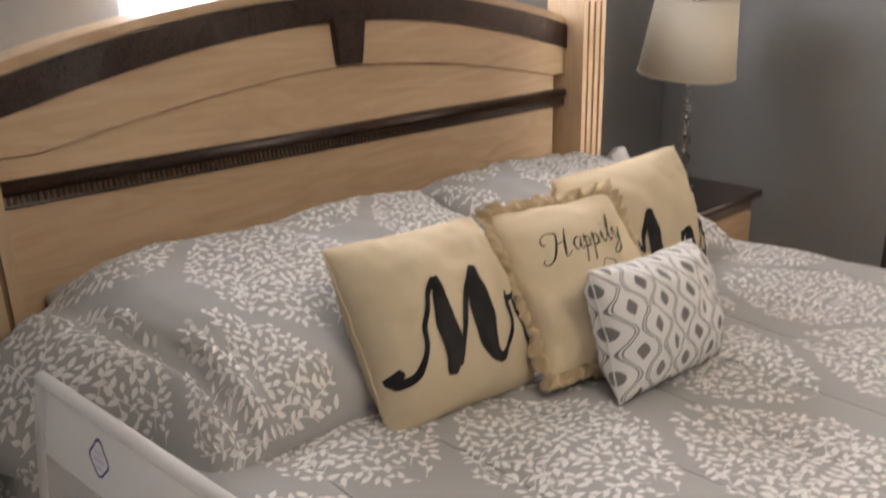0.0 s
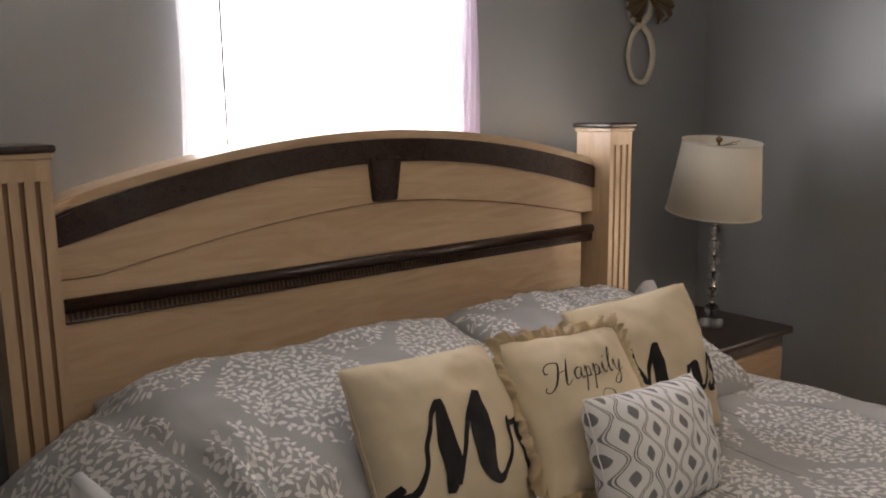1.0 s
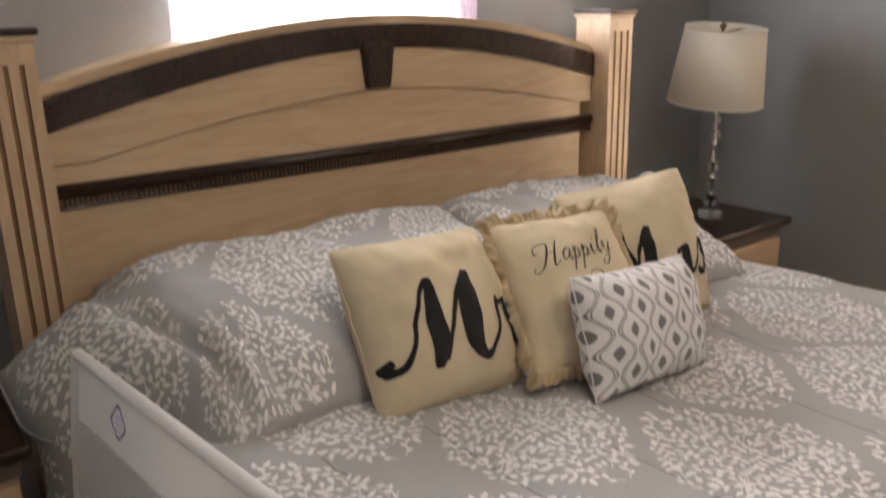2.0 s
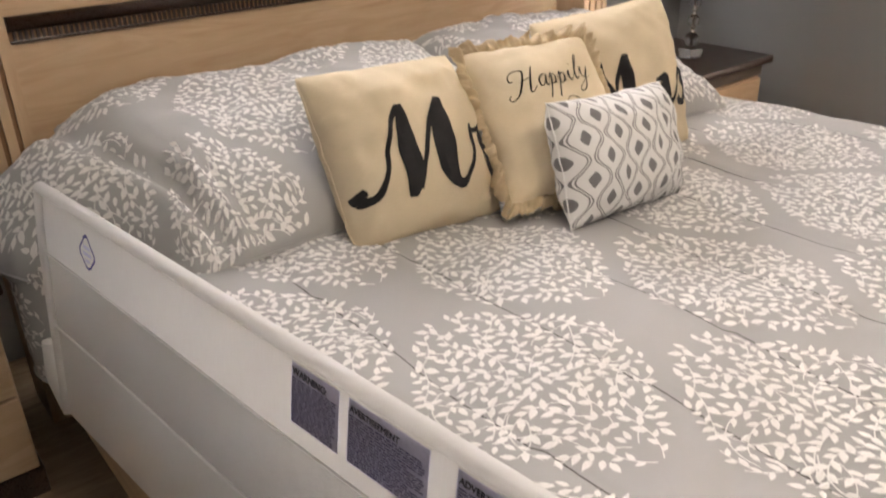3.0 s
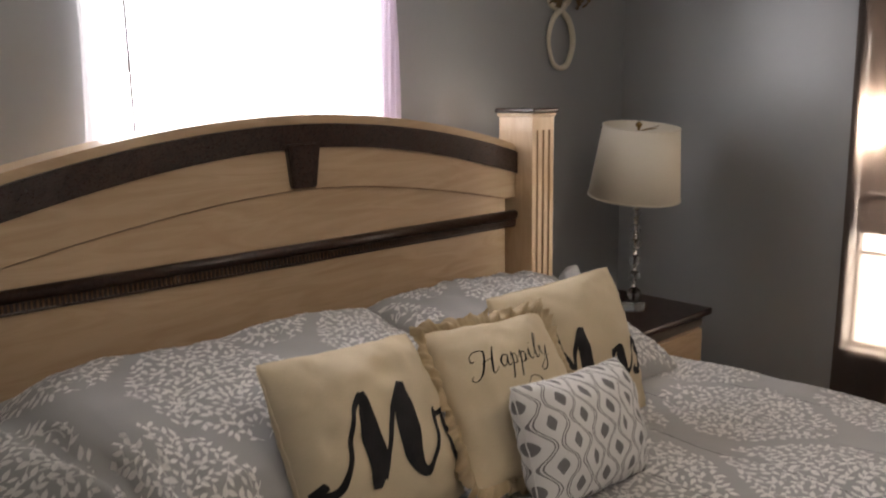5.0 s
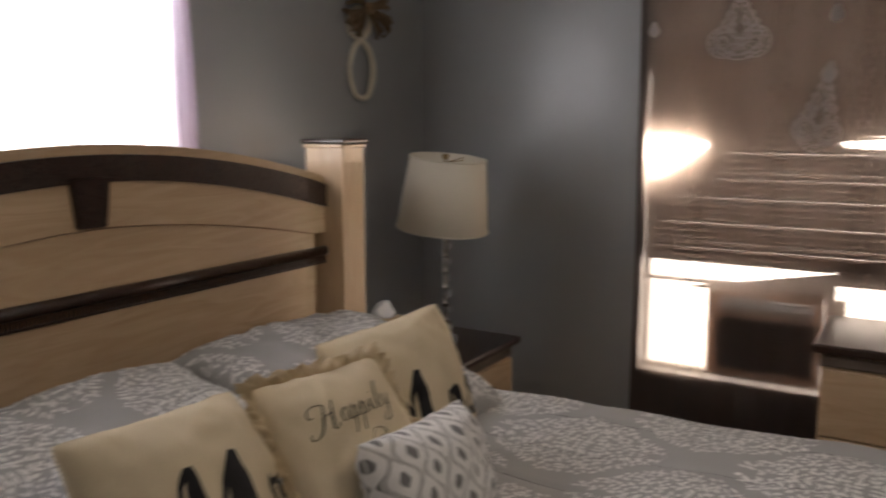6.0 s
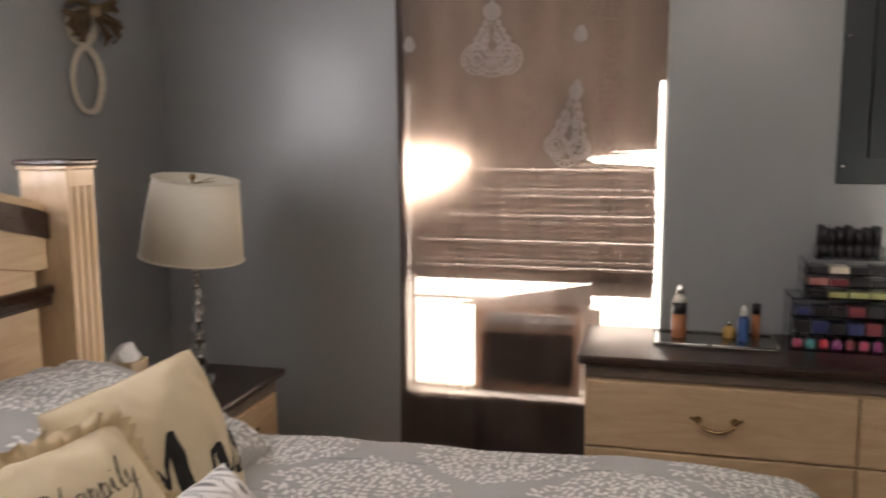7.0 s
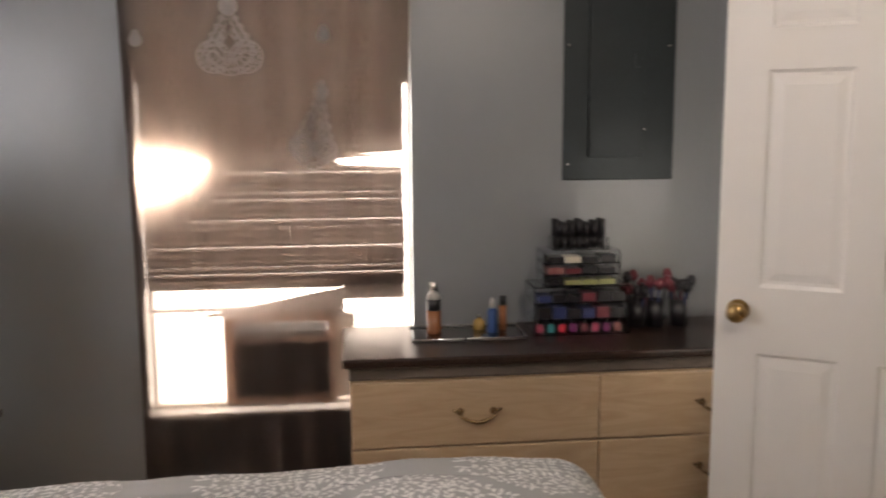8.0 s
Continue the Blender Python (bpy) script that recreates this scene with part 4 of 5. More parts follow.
def chest(name, label, category, w, d, h, columns, rows, at, group="", foot=0.080):
    """Drawers facing -y; origin at the floor, middle of the front; the top has a dark moulded edge."""
    ob = tagged(new(name), label, category, group)
    ob.matrix_basis = at
    part("body", box(-w / 2, w / 2, 0.012, d, 0.06, h - 0.080, 0.002), M_MAPLE_Z, ob)
    part("plinth", box(-w / 2 - 0.008, w / 2 + 0.008, 0.004, d, 0.0, 0.075, 0.006), M_DARK, ob)
    part("neck", box(-w / 2 - 0.006, w / 2 + 0.006, 0.0, d, h - 0.0795, h - 0.030, 0.008), M_TAUPE, ob, "taupe moulding under the top")
    part("top", box(-w / 2 - 0.026, w / 2 + 0.026, -0.030, d, h - 0.0295, h, 0.008, 3), M_DARK, ob, "glossy dark burl top")
    z1, z0 = h - 0.084, foot
    step = (z1 - z0) / rows
    for c in range(columns):
        x0, x1 = -w / 2 + w * c / columns, -w / 2 + w * (c + 1) / columns
        for r in range(rows):
            za, zb = z0 + step * r, z0 + step * (r + 1)
            dr = part("drawer", box(x0 + 0.002, x1 - 0.002, -0.004, 0.0115, za + 0.0025, zb - 0.0025, 0.005), M_MAPLE, ob)
            bail_pull(dr, pose((x0 + x1) / 2, -0.004, (za + zb) / 2 + 0.004))
    return ob


chest("dresser", "light maple dresser with glossy dark top", "dresser", 1.66, 0.435, 0.725, 2, 2, pose(1.515, -2.455, 0, 0, 0, -90), foot=0.185)
G3 = "nightstands beside the bed"
chest("nightstand", "maple nightstand with dark top holding a lamp", "nightstand", 0.50, 0.44, 0.556, 1, 2, pose(1.39, -0.455, 0), G3)
chest("nightstand", "maple nightstand with dark top beside the bed rail", "nightstand", 0.50, 0.44, 0.556, 1, 2, pose(-1.40, -0.455, 0), G3)

# ---- table lamp ----
lamp = thing("table_lamp", 1.421, -0.271, 0.5565, "table lamp with cream drum shade and crystal stem", "lamp")
part("foot", spun([(0, 0), (0.046, 0), (0.048, 0.006), (0.046, 0.026), (0.030, 0.032), (0.014, 0.040), (0, 0.040)]), M_CRYSTAL, lamp, "clear crystal foot")
z = 0.040
for r in (0.030, 0.026, 0.025, 0.024, 0.023, 0.020):
    ball = bmesh.new()
    bmesh.ops.create_icosphere(ball, subdivisions=2, radius=r, matrix=pose(0, 0, z + r * 0.92))
    for v in ball.verts:
        v.co.z = z + (v.co.z - z) * 0.92
    part("crystal_ball", ball, M_CRYSTAL, lamp)
    z += r * 1.80
    part("collar", spun([(0, z - 0.003), (0.012, z - 0.002), (0.012, z + 0.003), (0.007, z + 0.006), (0.007, z + 0.013), (0.012, z + 0.016), (0.012, z + 0.020), (0, z + 0.021)], 16), M_CHROME, lamp)
    z += 0.020
part("rod", tube([(0, 0, 0.03), (0, 0, 0.71)], 0.0045, 8), M_CHROME, lamp)
part("socket", spun([(0, 0.44), (0.016, 0.44), (0.018, 0.50), (0, 0.505)], 16), M_BRASS, lamp)
zs0, zs1 = 0.456, 0.732
lean = Matrix.Translation((0, 0, 0.6)) @ Matrix.Rotation(radians(4.5), 4, Vector((0.82, 0.57, 0))) @ Matrix.Rotation(radians(5.0), 4, Vector((0.57, -0.82, 0))) @ Matrix.Translation((0, 0, -0.6))
shade = spun([(0.179, zs0), (0.147, zs1)], 48)
bmesh.ops.delete(shade, geom=[f for f in shade.faces if len(f.verts) > 4], context="FACES_ONLY")
sh = part("shade", shade, M_SHADE, lamp, "cream linen drum shade", True, at=lean)
sh.modifiers.new("thick", "SOLIDIFY").thickness = 0.002
for r, zz in ((0.180, zs0), (0.148, zs1)):
    part("shade_trim", tube([(r * math.cos(a * math.pi / 24), r * math.sin(a * math.pi / 24), zz) for a in range(49)], 0.0028, 6), M_SHADE, sh)
for k in range(3):
    a = k * 2.094
    part("spoke", tube([(0, 0, 0.712), (0.146 * math.cos(a), 0.146 * math.sin(a), zs1 - 0.004)], 0.0018, 5), M_BRASS, lamp)
part("finial", spun([(0, 0.71), (0.006, 0.712), (0.005, 0.724), (0.013, 0.733), (0.013, 0.741), (0, 0.750)], 16), M_BRASS, lamp)

tissue = thing("tissue_box", 1.20, -0.13, 0.5565, "tan cardboard box with crumpled clear wrap", "box")
part("carton", box(-0.05, 0.05, -0.05, 0.05, 0, 0.135, 0.004), plain("tan_card", (0.42, 0.33, 0.22), 0.8), tissue)
crump = bmesh.new()
bmesh.ops.create_icosphere(crump, subdivisions=3, radius=0.040, matrix=pose(0, 0, 0.150))
for v in crump.verts:
    v.co += 0.022 * noise.noise_vector(v.co * 22)
part("wrap", crump, plain("clear_wrap", (0.7, 0.7, 0.72), 0.2), tissue, "crumpled clear plastic wrap")

# ---- monogram with bow on the head wall ----
mono = thing("wall_monogram", 1.498, YH - 0.012, 1.513, "cream wooden letter hanging from a burlap bow", "wall decor")
path = smooth_path([(0.86 * x, z) for x, z in ((0.012, 0.245), (0.070, 0.200), (0.098, 0.120), (0.060, 0.030), (0.0, 0.010), (-0.060, 0.035), (-0.092, 0.120), (-0.060, 0.205), (0.010, 0.255), (0.070, 0.290), (0.085, 0.345), (0.040, 0.375), (-0.030, 0.370), (-0.085, 0.330), (-0.070, 0.275), (-0.015, 0.255))], 8)
loop = bmesh.new()
rows = []
for i, p in enumerate(path):
    q, o = path[min(i + 1, len(path) - 1)], path[max(i - 1, 0)]
    d = (q - o) / (np.linalg.norm(q - o) + 1e-9)
    w = 0.012 + 0.004 * math.sin(i * 0.11)
    n2 = np.array([-d[1], d[0]]) * w
    yy = -0.004 if i < len(path) * 0.55 else 0.004
    rows.append([loop.verts.new((p[0] + s * n2[0], yy + t, p[1] + s * n2[1])) for s, t in ((-1, 0), (-0.7, -0.007), (0.7, -0.007), (1, 0), (1, 0.004), (-1, 0.004))])
for a, b in zip(rows, rows[1:]):
    for k in range(6):
        loop.faces.new((a[k], a[(k + 1) % 6], b[(k + 1) % 6], b[k]))
loop.faces.new(rows[0]), loop.faces.new(rows[-1])
part("letter", loop, plain("cream_wood", (0.60, 0.55, 0.44), 0.5), mono, smooth=True)
M_BURLAP = linen("burlap", (0.20, 0.135, 0.075))
bow = tagged(new("burlap_bow"), "gathered brown burlap bow above the letter", "bow")
bow.matrix_basis = pose(1.515, YH - 0.035, 1.885)
for k, (ang, ln, wd) in enumerate(((205, 0.14, 0.09), (-25, 0.15, 0.09), (160, 0.12, 0.08), (20, 0.12, 0.08), (232, 0.13, 0.06), (-50, 0.13, 0.06))):
    ca, sa = math.cos(radians(ang)), math.sin(radians(ang))

    def petal(u, v, ca=ca, sa=sa, ln=ln, wd=wd, k=k):
        r = ln * math.sin(min(1.0, u * 1.15) * math.pi * 0.5)
        w = wd * (0.25 + 0.9 * u) * (v - 0.5)
        y = -0.035 * math.sin(u * math.pi) * (1 if k < 4 else 0.3) + 0.012 * math.sin(v * 14 + k) * u
        return Vector((ca * r - sa * w, min(0.018, y), sa * r + ca * w))

    part("bow_loop" if k < 4 else "bow_tail", sheet(14, 10, petal, both=0.0015), M_BURLAP, bow, smooth=True)
knot = bmesh.new()
bmesh.ops.create_icosphere(knot, subdivisions=2, radius=0.026, matrix=pose(0, -0.012, 0))
part("knot", knot, M_BURLAP, bow, smooth=True)

# ---- east window: frame, blind, air conditioner, curtain ----
Y0, Y1, Z0, Z1 = EW
ew = thing("window_2", XE, 0, 0, "white framed window with sunlit blind and air conditioner", "window", kind="structure")
for y0, y1, z0, z1 in ((Y0 - 0.02, Y0 + 0.008, Z0, Z1), (Y1 - 0.008, Y1 + 0.02, Z0, Z1), (Y0 + 0.0085, Y1 - 0.0085, Z1 - 0.03, Z1), (Y0 + 0.0085, Y1 - 0.0085, Z0, Z0 + 0.010), (-1.602, Y1 - 0.0085, 0.772, 0.785)):
    part("window_frame", box(0.085, 0.125, y0, y1, z0, z1, 0.003), M_TRIM, ew)
g2 = part("pane", box(0.103, 0.107, Y0 + 0.0085, Y1 - 0.0085, 0.787, Z1 - 0.03), M_GLASS, ew)
g2.visible_shadow = False
tagged(part("backdrop", box(XE + 0.70, XE + 0.72, -3.2, 0.6, 0.1, 1.80), M_SUN), "bright warm daylight outside the window", "backdrop", kind="structure")

M_VINYL = sheer("blind_vinyl", (0.28, 0.24, 0.21), 0.0, (0.150, 0.112, 0.088), (1, 1, 1))
blind = thing("window_blind", XE + 0.045, 0, 0, "closed vinyl slat blind glowing with sunlight", "blind")
part("head_rail", box(-0.015, 0.02, -1.835, -0.89, 1.99, 2.03, 0.002), M_SLAT, blind)


def slat_mesh(z, left, right, tilt=74):
    """A closed slat at height z; left and right give its ends at a height."""
    bm = bmesh.new()
    c, s = math.cos(radians(tilt)), math.sin(radians(tilt))
    rows = []
    for e, b in ((-0.0145, 0.0), (0.0, 0.0022), (0.0145, 0.0)):
        dz = e * s
        rows.append([bm.verts.new((-e * c + b * s, y, dz + b * c)) for y in (right(z + dz), left(z + dz))])
    for a, b in zip(rows, rows[1:]):
        bm.faces.new((a[0], a[1], b[1], b[0]))
    # a second vinyl layer, added to hold back daylight and draw darker lines
    low, high = (-0.0145, 0.0030)
    bead = [bm.verts.new((-e * c - 0.0016, y, e * s)) for e, y in ((low, right(z + low * s)), (low, left(z + low * s)), (high, left(z + high * s)), (high, right(z + high * s)))]
    bm.faces.new(bead)
    return bm


def slat_left(z):
    """The bent slats leave a wedge of light at one end."""
    f = (z - 1.178) / 0.190
    if not 0.0 < f < 1.0:
        return -0.880
    return -0.880 - 0.30 * f ** 0.85 * (1 - 0.45 * max(0.0, (f - 0.75) / 0.25) ** 2)


def slat_right(z):
    return -1.575 - 0.05 * abs(z - 1.342) / 0.026 if 1.316 < z < 1.368 else -1.832


zz, count = 0.8853, 0
while zz < 1.975:
    ends = (slat_left, slat_right) if 1.16 < zz < 1.39 else (lambda z: -0.880, lambda z: -1.836) if zz < 1.64 else (lambda z: -0.874, lambda z: -1.862)
    sl = part("slat", slat_mesh(zz if 1.16 < zz < 1.39 else 0.0, *ends, 68.3 - 11.0 * (zz - 0.9) if zz < 1.32 else 74), M_VINYL, blind)
    sl.location.z = zz
    sl.rotation_euler = (radians(0.03 * math.sin(count * 1.7)), radians(0.2 * math.sin(count * 2.3)), 0)
    zz += 0.0253
    count += 1
part("bottom_rail", box(-0.008, 0.008, -1.60, -0.896, 0.866, 0.874, 0.002), M_SLAT, blind)
for yy in (-1.15, -1.58):
    part("ladder_cord", box(-0.017, -0.014, yy - 0.0015, yy + 0.0015, 0.87, 1.99), M_SLAT, blind)

ac = thing("air_conditioner", XE + 0.020, -1.362, 0.432, "window air conditioner with louvred front behind the curtain", "air conditioner")
ac.scale.z = 0.87
part("case", box(0.004, 0.13, -0.180, 0.180, 0.02, 0.280, 0.010), M_PLASTIC, ac)
M_ACFRONT = sheer("ac_front_plastic", (0.62, 0.56, 0.50), 0.0, (0.62, 0.48, 0.40), (1, 1, 1))
for y0, y1, z0, z1 in ((-0.210, -0.176, -0.004, 0.392), (0.171, 0.210, -0.004, 0.392), (-0.1758, 0.1708, -0.004, 0.288), (-0.1758, 0.1708, 0.357, 0.392)):
    part("front_frame", box(-0.012, 0.0035, y0, y1, z0, z1, 0.002), M_ACFRONT, ac)
part("grille_recess", box(-0.0135, -0.0115, -0.180, 0.170, 0.035, 0.265), M_GRILLE, ac)
for k in range(15):
    part("grille_bar", box(-0.017, -0.0138, -0.178, 0.168, 0.042 + k * 0.015, 0.047 + k * 0.015), M_PLASTIC, ac)
# thin sheet added to dim the daylight that comes through the vent
part("filter", box(-0.004, -0.002, -0.175, 0.170, 0.289, 0.356), sheer("vent_dimmer_mesh", (0.3, 0.26, 0.22), 0.30, (0.06, 0.05, 0.04), (1, 1, 1)), ac)
for k in range(4):
    part("vent_louvre", box(-0.018, -0.0138, -0.172, 0.162, 0.296 + k * 0.015, 0.303 + k * 0.015), M_PLASTIC, ac)
for k in range(8):
    part("vent_fin", box(-0.020, -0.0185, -0.160 + k * 0.045, -0.155 + k * 0.045, 0.294, 0.352), M_PLASTIC, ac)
M_ACCORDION = sheer("accordion_vinyl", (0.8, 0.76, 0.7), 0.85, (0.8, 0.74, 0.66), (1, 0.97, 0.92))
for y0, y1 in ((-1.152, -0.905), (-1.820, -1.572)):
    side = thing("accordion_panel", XE + 0.060, 0, 0, "pleated translucent side panel of the air conditioner", "panel", "accordion panels")

    def pleat(u, v, y0=y0, y1=y1):
        return Vector((0.006 * (abs(((u * 12) % 1) - 0.5) * 2 - 0.5), y0 + (y1 - y0) * u, 0.392 + 0.379 * v))

    part("pleats", sheet(48, 2, pleat), M_ACCORDION, side)
# opaque strips added to block daylight, so the bright gaps keep their outline
part("foam_filler", box(0.050, 0.075, -1.833, -1.602, 0.816, 0.897, 0.003), M_SLAT, ew, "brown opaque strip added to block daylight")
wedge = bmesh.new()
near, far = ([wedge.verts.new((x, y, z)) for y, z in ((-1.06, 0.760), (-1.601, 0.760), (-1.601, 0.858))] for x in (0.052, 0.074))
wedge.faces.new(near), wedge.faces.new(far[::-1])
for k in range(3):
    wedge.faces.new((near[k], near[(k + 1) % 3], far[(k + 1) % 3], far[k]))
part("foam_filler", wedge, plain("brown_stop", (0.17, 0.13, 0.105), 0.9), ew, "brown tapered strip added to block daylight")
part("foam_filler", box(0.050, 0.075, -1.640, -1.570, 0.432, 0.7595, 0.003), M_SLAT, ew, "brown opaque strip added to block daylight")

drape = thing("sheer_curtain", XE - 0.012, 0, 0, "brown voile curtain with white lace teardrop print", "curtain")
CY0, CY1, CZ0, CZ1 = -0.845, -1.858, 0.06, 2.16


def drape_at(u, v):
    y = CY0 + (CY1 - CY0) * u
    z = CZ0 + (CZ1 - CZ0) * v
    w = 0.004 * math.sin(u * 19 + 0.7) * (0.4 + 0.6 * v) + 0.003 * math.sin(u * 47 + v * 1.3) + 0.002 * noise.noise((u * 12, v * 5, 0))
    pull = 0.012 * math.sin(v * 4.2) * (u - 0.5)
    return Vector((w, y + pull, z))


part("panel", sheet(96, 30, drape_at, lambda u, v: (1.0 * u, 2.1 * v)), M_CURTAIN, drape, smooth=True)
hem = [drape_at(k / 40, 0.0) for k in range(41)]
part("hem", tube(hem, 0.004, 6), M_CURTAIN, drape)
part("curtain_rod", tube([(0, -0.74, 2.17), (0, -1.96, 2.17)], 0.012, 10), M_DARK, drape)


def lace_drop(y, z, w, h, lean):
    """A teardrop of lace rings printed on the curtain."""
    bm = bmesh.new()

    def at(p, q):
        py, pz = y + p * math.cos(lean) - q * math.sin(lean), z + p * math.sin(lean) + q * math.cos(lean)
        u, v = (py - CY0) / (CY1 - CY0), (pz - CZ0) / (CZ1 - CZ0)
        return drape_at(u, v) + Vector((-0.003, 0, 0))

    def ring(cx, cy, rx, ry, t, n=28, drop=False):
        pts = []
        for k in range(n + 1):
            a = 2 * math.pi * k / n
            s = (0.55 + 0.45 * math.cos((math.sin(a) + 1) * math.pi / 2)) if drop else 1.0
            pts.append((cx + rx * math.cos(a) * s, cy + ry * math.sin(a)))
        rows = []
        for k, (p, q) in enumerate(pts):
            dp, dq = p - cx, q - cy
            m = 1 - t / max(1e-4, math.hypot(dp, dq))
            rows.append((bm.verts.new(at(p, q)), bm.verts.new(at(cx + dp * m, cy + dq * m))))
        for a, b in zip(rows, rows[1:]):
            bm.faces.new((a[0], b[0], b[1], a[1]))

    rnd = random.Random(7)
    for s in (1.0, 0.86, 0.62, 0.45):
        ring(0, 0, w * s, h * s, 0.005, 40, True)
    for k in range(26):
        a = 2 * math.pi * k / 26
        s = 0.55 + 0.45 * math.cos((math.sin(a) + 1) * math.pi / 2)
        ring(w * 0.93 * math.cos(a) * s, h * 0.93 * math.sin(a), 0.011, 0.011, 0.004, 10)
        if k % 2:
            ring(w * 0.74 * math.cos(a) * s, h * 0.74 * math.sin(a), 0.014, 0.016, 0.004, 10)
    if w > 0.05:
        for cx, cy, r in ((-0.50, -0.52, 0.52), (0.50, -0.52, 0.52), (0.0, 0.72, 0.26)):
            for s in (1.0, 0.72, 0.4):
                ring(cx * w, cy * h, r * w * s, r * w * s, 0.005, 24)
            for k in range(14):
                a = 2 * math.pi * k / 14
                ring((cx + r * 0.86 * math.cos(a)) * w, cy * h + r * 0.86 * w * math.sin(a), 0.008, 0.008, 0.004, 8)
    for k in range(12):
        a = rnd.uniform(0, 6.28)
        ring(w * 0.28 * math.cos(a), -h * 0.25 + h * 0.35 * math.sin(a), 0.012, 0.018, 0.005, 10)
    part("lace_print", bm, M_LACE, drape, "white lace teardrop print")


lace_drop(-1.222, 1.79, 0.115, 0.14, 0.0)
lace_drop(-1.520, 1.475, 0.085, 0.165, 0.14)
for yy, zz in ((-1.55, 1.80), (-0.90, 1.78)):
    lace_drop(yy, zz, 0.018, 0.020, 0.0)

# ---- breaker panel ----
ep = thing("breaker_panel", XE - 0.0, -2.650, 1.262, "dark slate steel electrical breaker panel on the wall", "electrical panel")
part("cover", box(-0.008, 0.0, -0.215, 0.215, 0, 0.86, 0.002), M_PANEL, ep)
part("hinged_door", box(-0.013, -0.0082, -0.095, 0.115, 0.085, 0.78, 0.002), M_PANEL, ep)
part("hinge", tube([(-0.0125, 0.118, 0.09), (-0.0125, 0.118, 0.775)], 0.003, 6), M_PANEL, ep)
part("latch", box(-0.020, -0.0135, -0.085, -0.055, 0.42, 0.47, 0.002), M_PANEL, ep)
for y, z in ((0.195, 0.50), (-0.190, 0.50), (-0.10, 0.19), (0.195, 0.06), (-0.195, 0.80)):
    sc = spun([(0, 0), (0.006, 0), (0.005, 0.003), (0, 0.004)], 10)
    bmesh.ops.transform(sc, matrix=pose(-0.008 if abs(y) > 0.15 else -0.0082, y, z, 0, -90, 0), verts=sc.verts)
    part("screw", sc, M_CHROME, ep)

# ---- open door ----
DWID, DH = 0.762, 2.025
ang = math.degrees(math.atan2(-2.71 + 3.36, 1.20 - 0.80))
door = tagged(new("door_1"), "open white six-panel door with brass knob", "door", kind="structure")
door.matrix_basis = pose(1.20 - DWID * math.cos(radians(ang)), -2.71 - DWID * math.sin(radians(ang)), 0.006, 0, 0, ang)
part("core", box(0, DWID, -0.011, 0.011, 0, DH), M_DOOR, door)
cols = ((0.115, 0.333), (0.429, 0.647))
rws = ((0.24, 0.80), (0.995, 1.605), (1.715, 1.915))
for sgn in (-1, 1):
    ya, yb = (0.0112, 0.0215) if sgn > 0 else (-0.0215, -0.0112)
    for x0, x1 in ((0, 0.115), (0.333, 0.429), (0.647, DWID)):
        part("stile", box(x0, x1, ya, yb, 0, DH), M_DOOR, door)
    for x0, x1 in cols:
        for z0, z1 in ((0, 0.24), (0.80, 0.995), (1.605, 1.715), (1.915, DH)):
            part("rail", box(x0, x1, ya, yb, z0, z1), M_DOOR, door)
        for z0, z1 in rws:
            bm = bmesh.new()
            vo = [bm.verts.new((x, sgn * 0.0205, z)) for x, z in ((x0, z0), (x1, z0), (x1, z1), (x0, z1))]
            rings = [vo]
            for inset, dep in ((0.010, 0.0010), (0.020, 0.0010), (0.042, 0.0070)):
                yy = sgn * (0.0112 + dep)
                rings.append([bm.verts.new((x, yy, z)) for x, z in ((x0 + inset, z0 + inset), (x1 - inset, z0 + inset), (x1 - inset, z1 - inset), (x0 + inset, z1 - inset))])
            for a, b in zip(rings, rings[1:]):
                for k in range(4):
                    bm.faces.new((a[k], a[(k + 1) % 4], b[(k + 1) % 4], b[k]))
            bm.faces.new(rings[-1])
            part("panel", bm, M_DOOR, door)
    kn = spun([(0, 0), (0.032, 0), (0.030, 0.006), (0.012, 0.010), (0.010, 0.026), (0.020, 0.034), (0.028, 0.046), (0.027, 0.058), (0.018, 0.066), (0, 0.068)], 24)
    bmesh.ops.transform(kn, matrix=pose(DWID - 0.062, sgn * 0.0215, 0.925, -90 * sgn, 0, 0), verts=kn.verts)
    part("knob", kn, M_BRASS, door, "round brass knob", True)
frame1 = thing("door_frame", 1.18, YS, 0, "white painted door frame", "door frame", kind="structure")
for x0, x1, z0, z1 in ((-0.45, -0.38, 0, 2.11), (0.38, 0.45, 0, 2.11), (-0.38, 0.38, 2.04, 2.11)):
    part("casing", box(x0, x1, 0.0, 0.016, z0, z1, 0.003), M_TRIM, frame1)

# ---- things on the dresser ----
ZT = 0.7255


def bottle(name, x, y, profile, material, label, cap_profile, cap_material, group=""):
    ob = thing(name, x, y, ZT, label, "bottle", group)
    part("body", spun(profile, 20), material, ob, smooth=True)
    part("cap", spun(cap_profile, 20), cap_material, ob, smooth=True)
    return ob


M_TRAY = plain("mirror_tray", (0.20, 0.19, 0.18), 0.12, 0.9, bumpy=0)
M_ACRYL = plain("clear_acrylic", (0.93, 0.94, 0.95), 0.05, bumpy=0, vary=0.0, Transmission_Weight=1.0, IOR=1.15)
tray = thing("vanity_tray", 1.775, -2.04, ZT, "flat mirrored vanity tray on the dresser", "tray")
part("plate", box(-0.10, 0.10, -0.20, 0.20, 0, 0.006, 0.002), M_TRAY, tray)
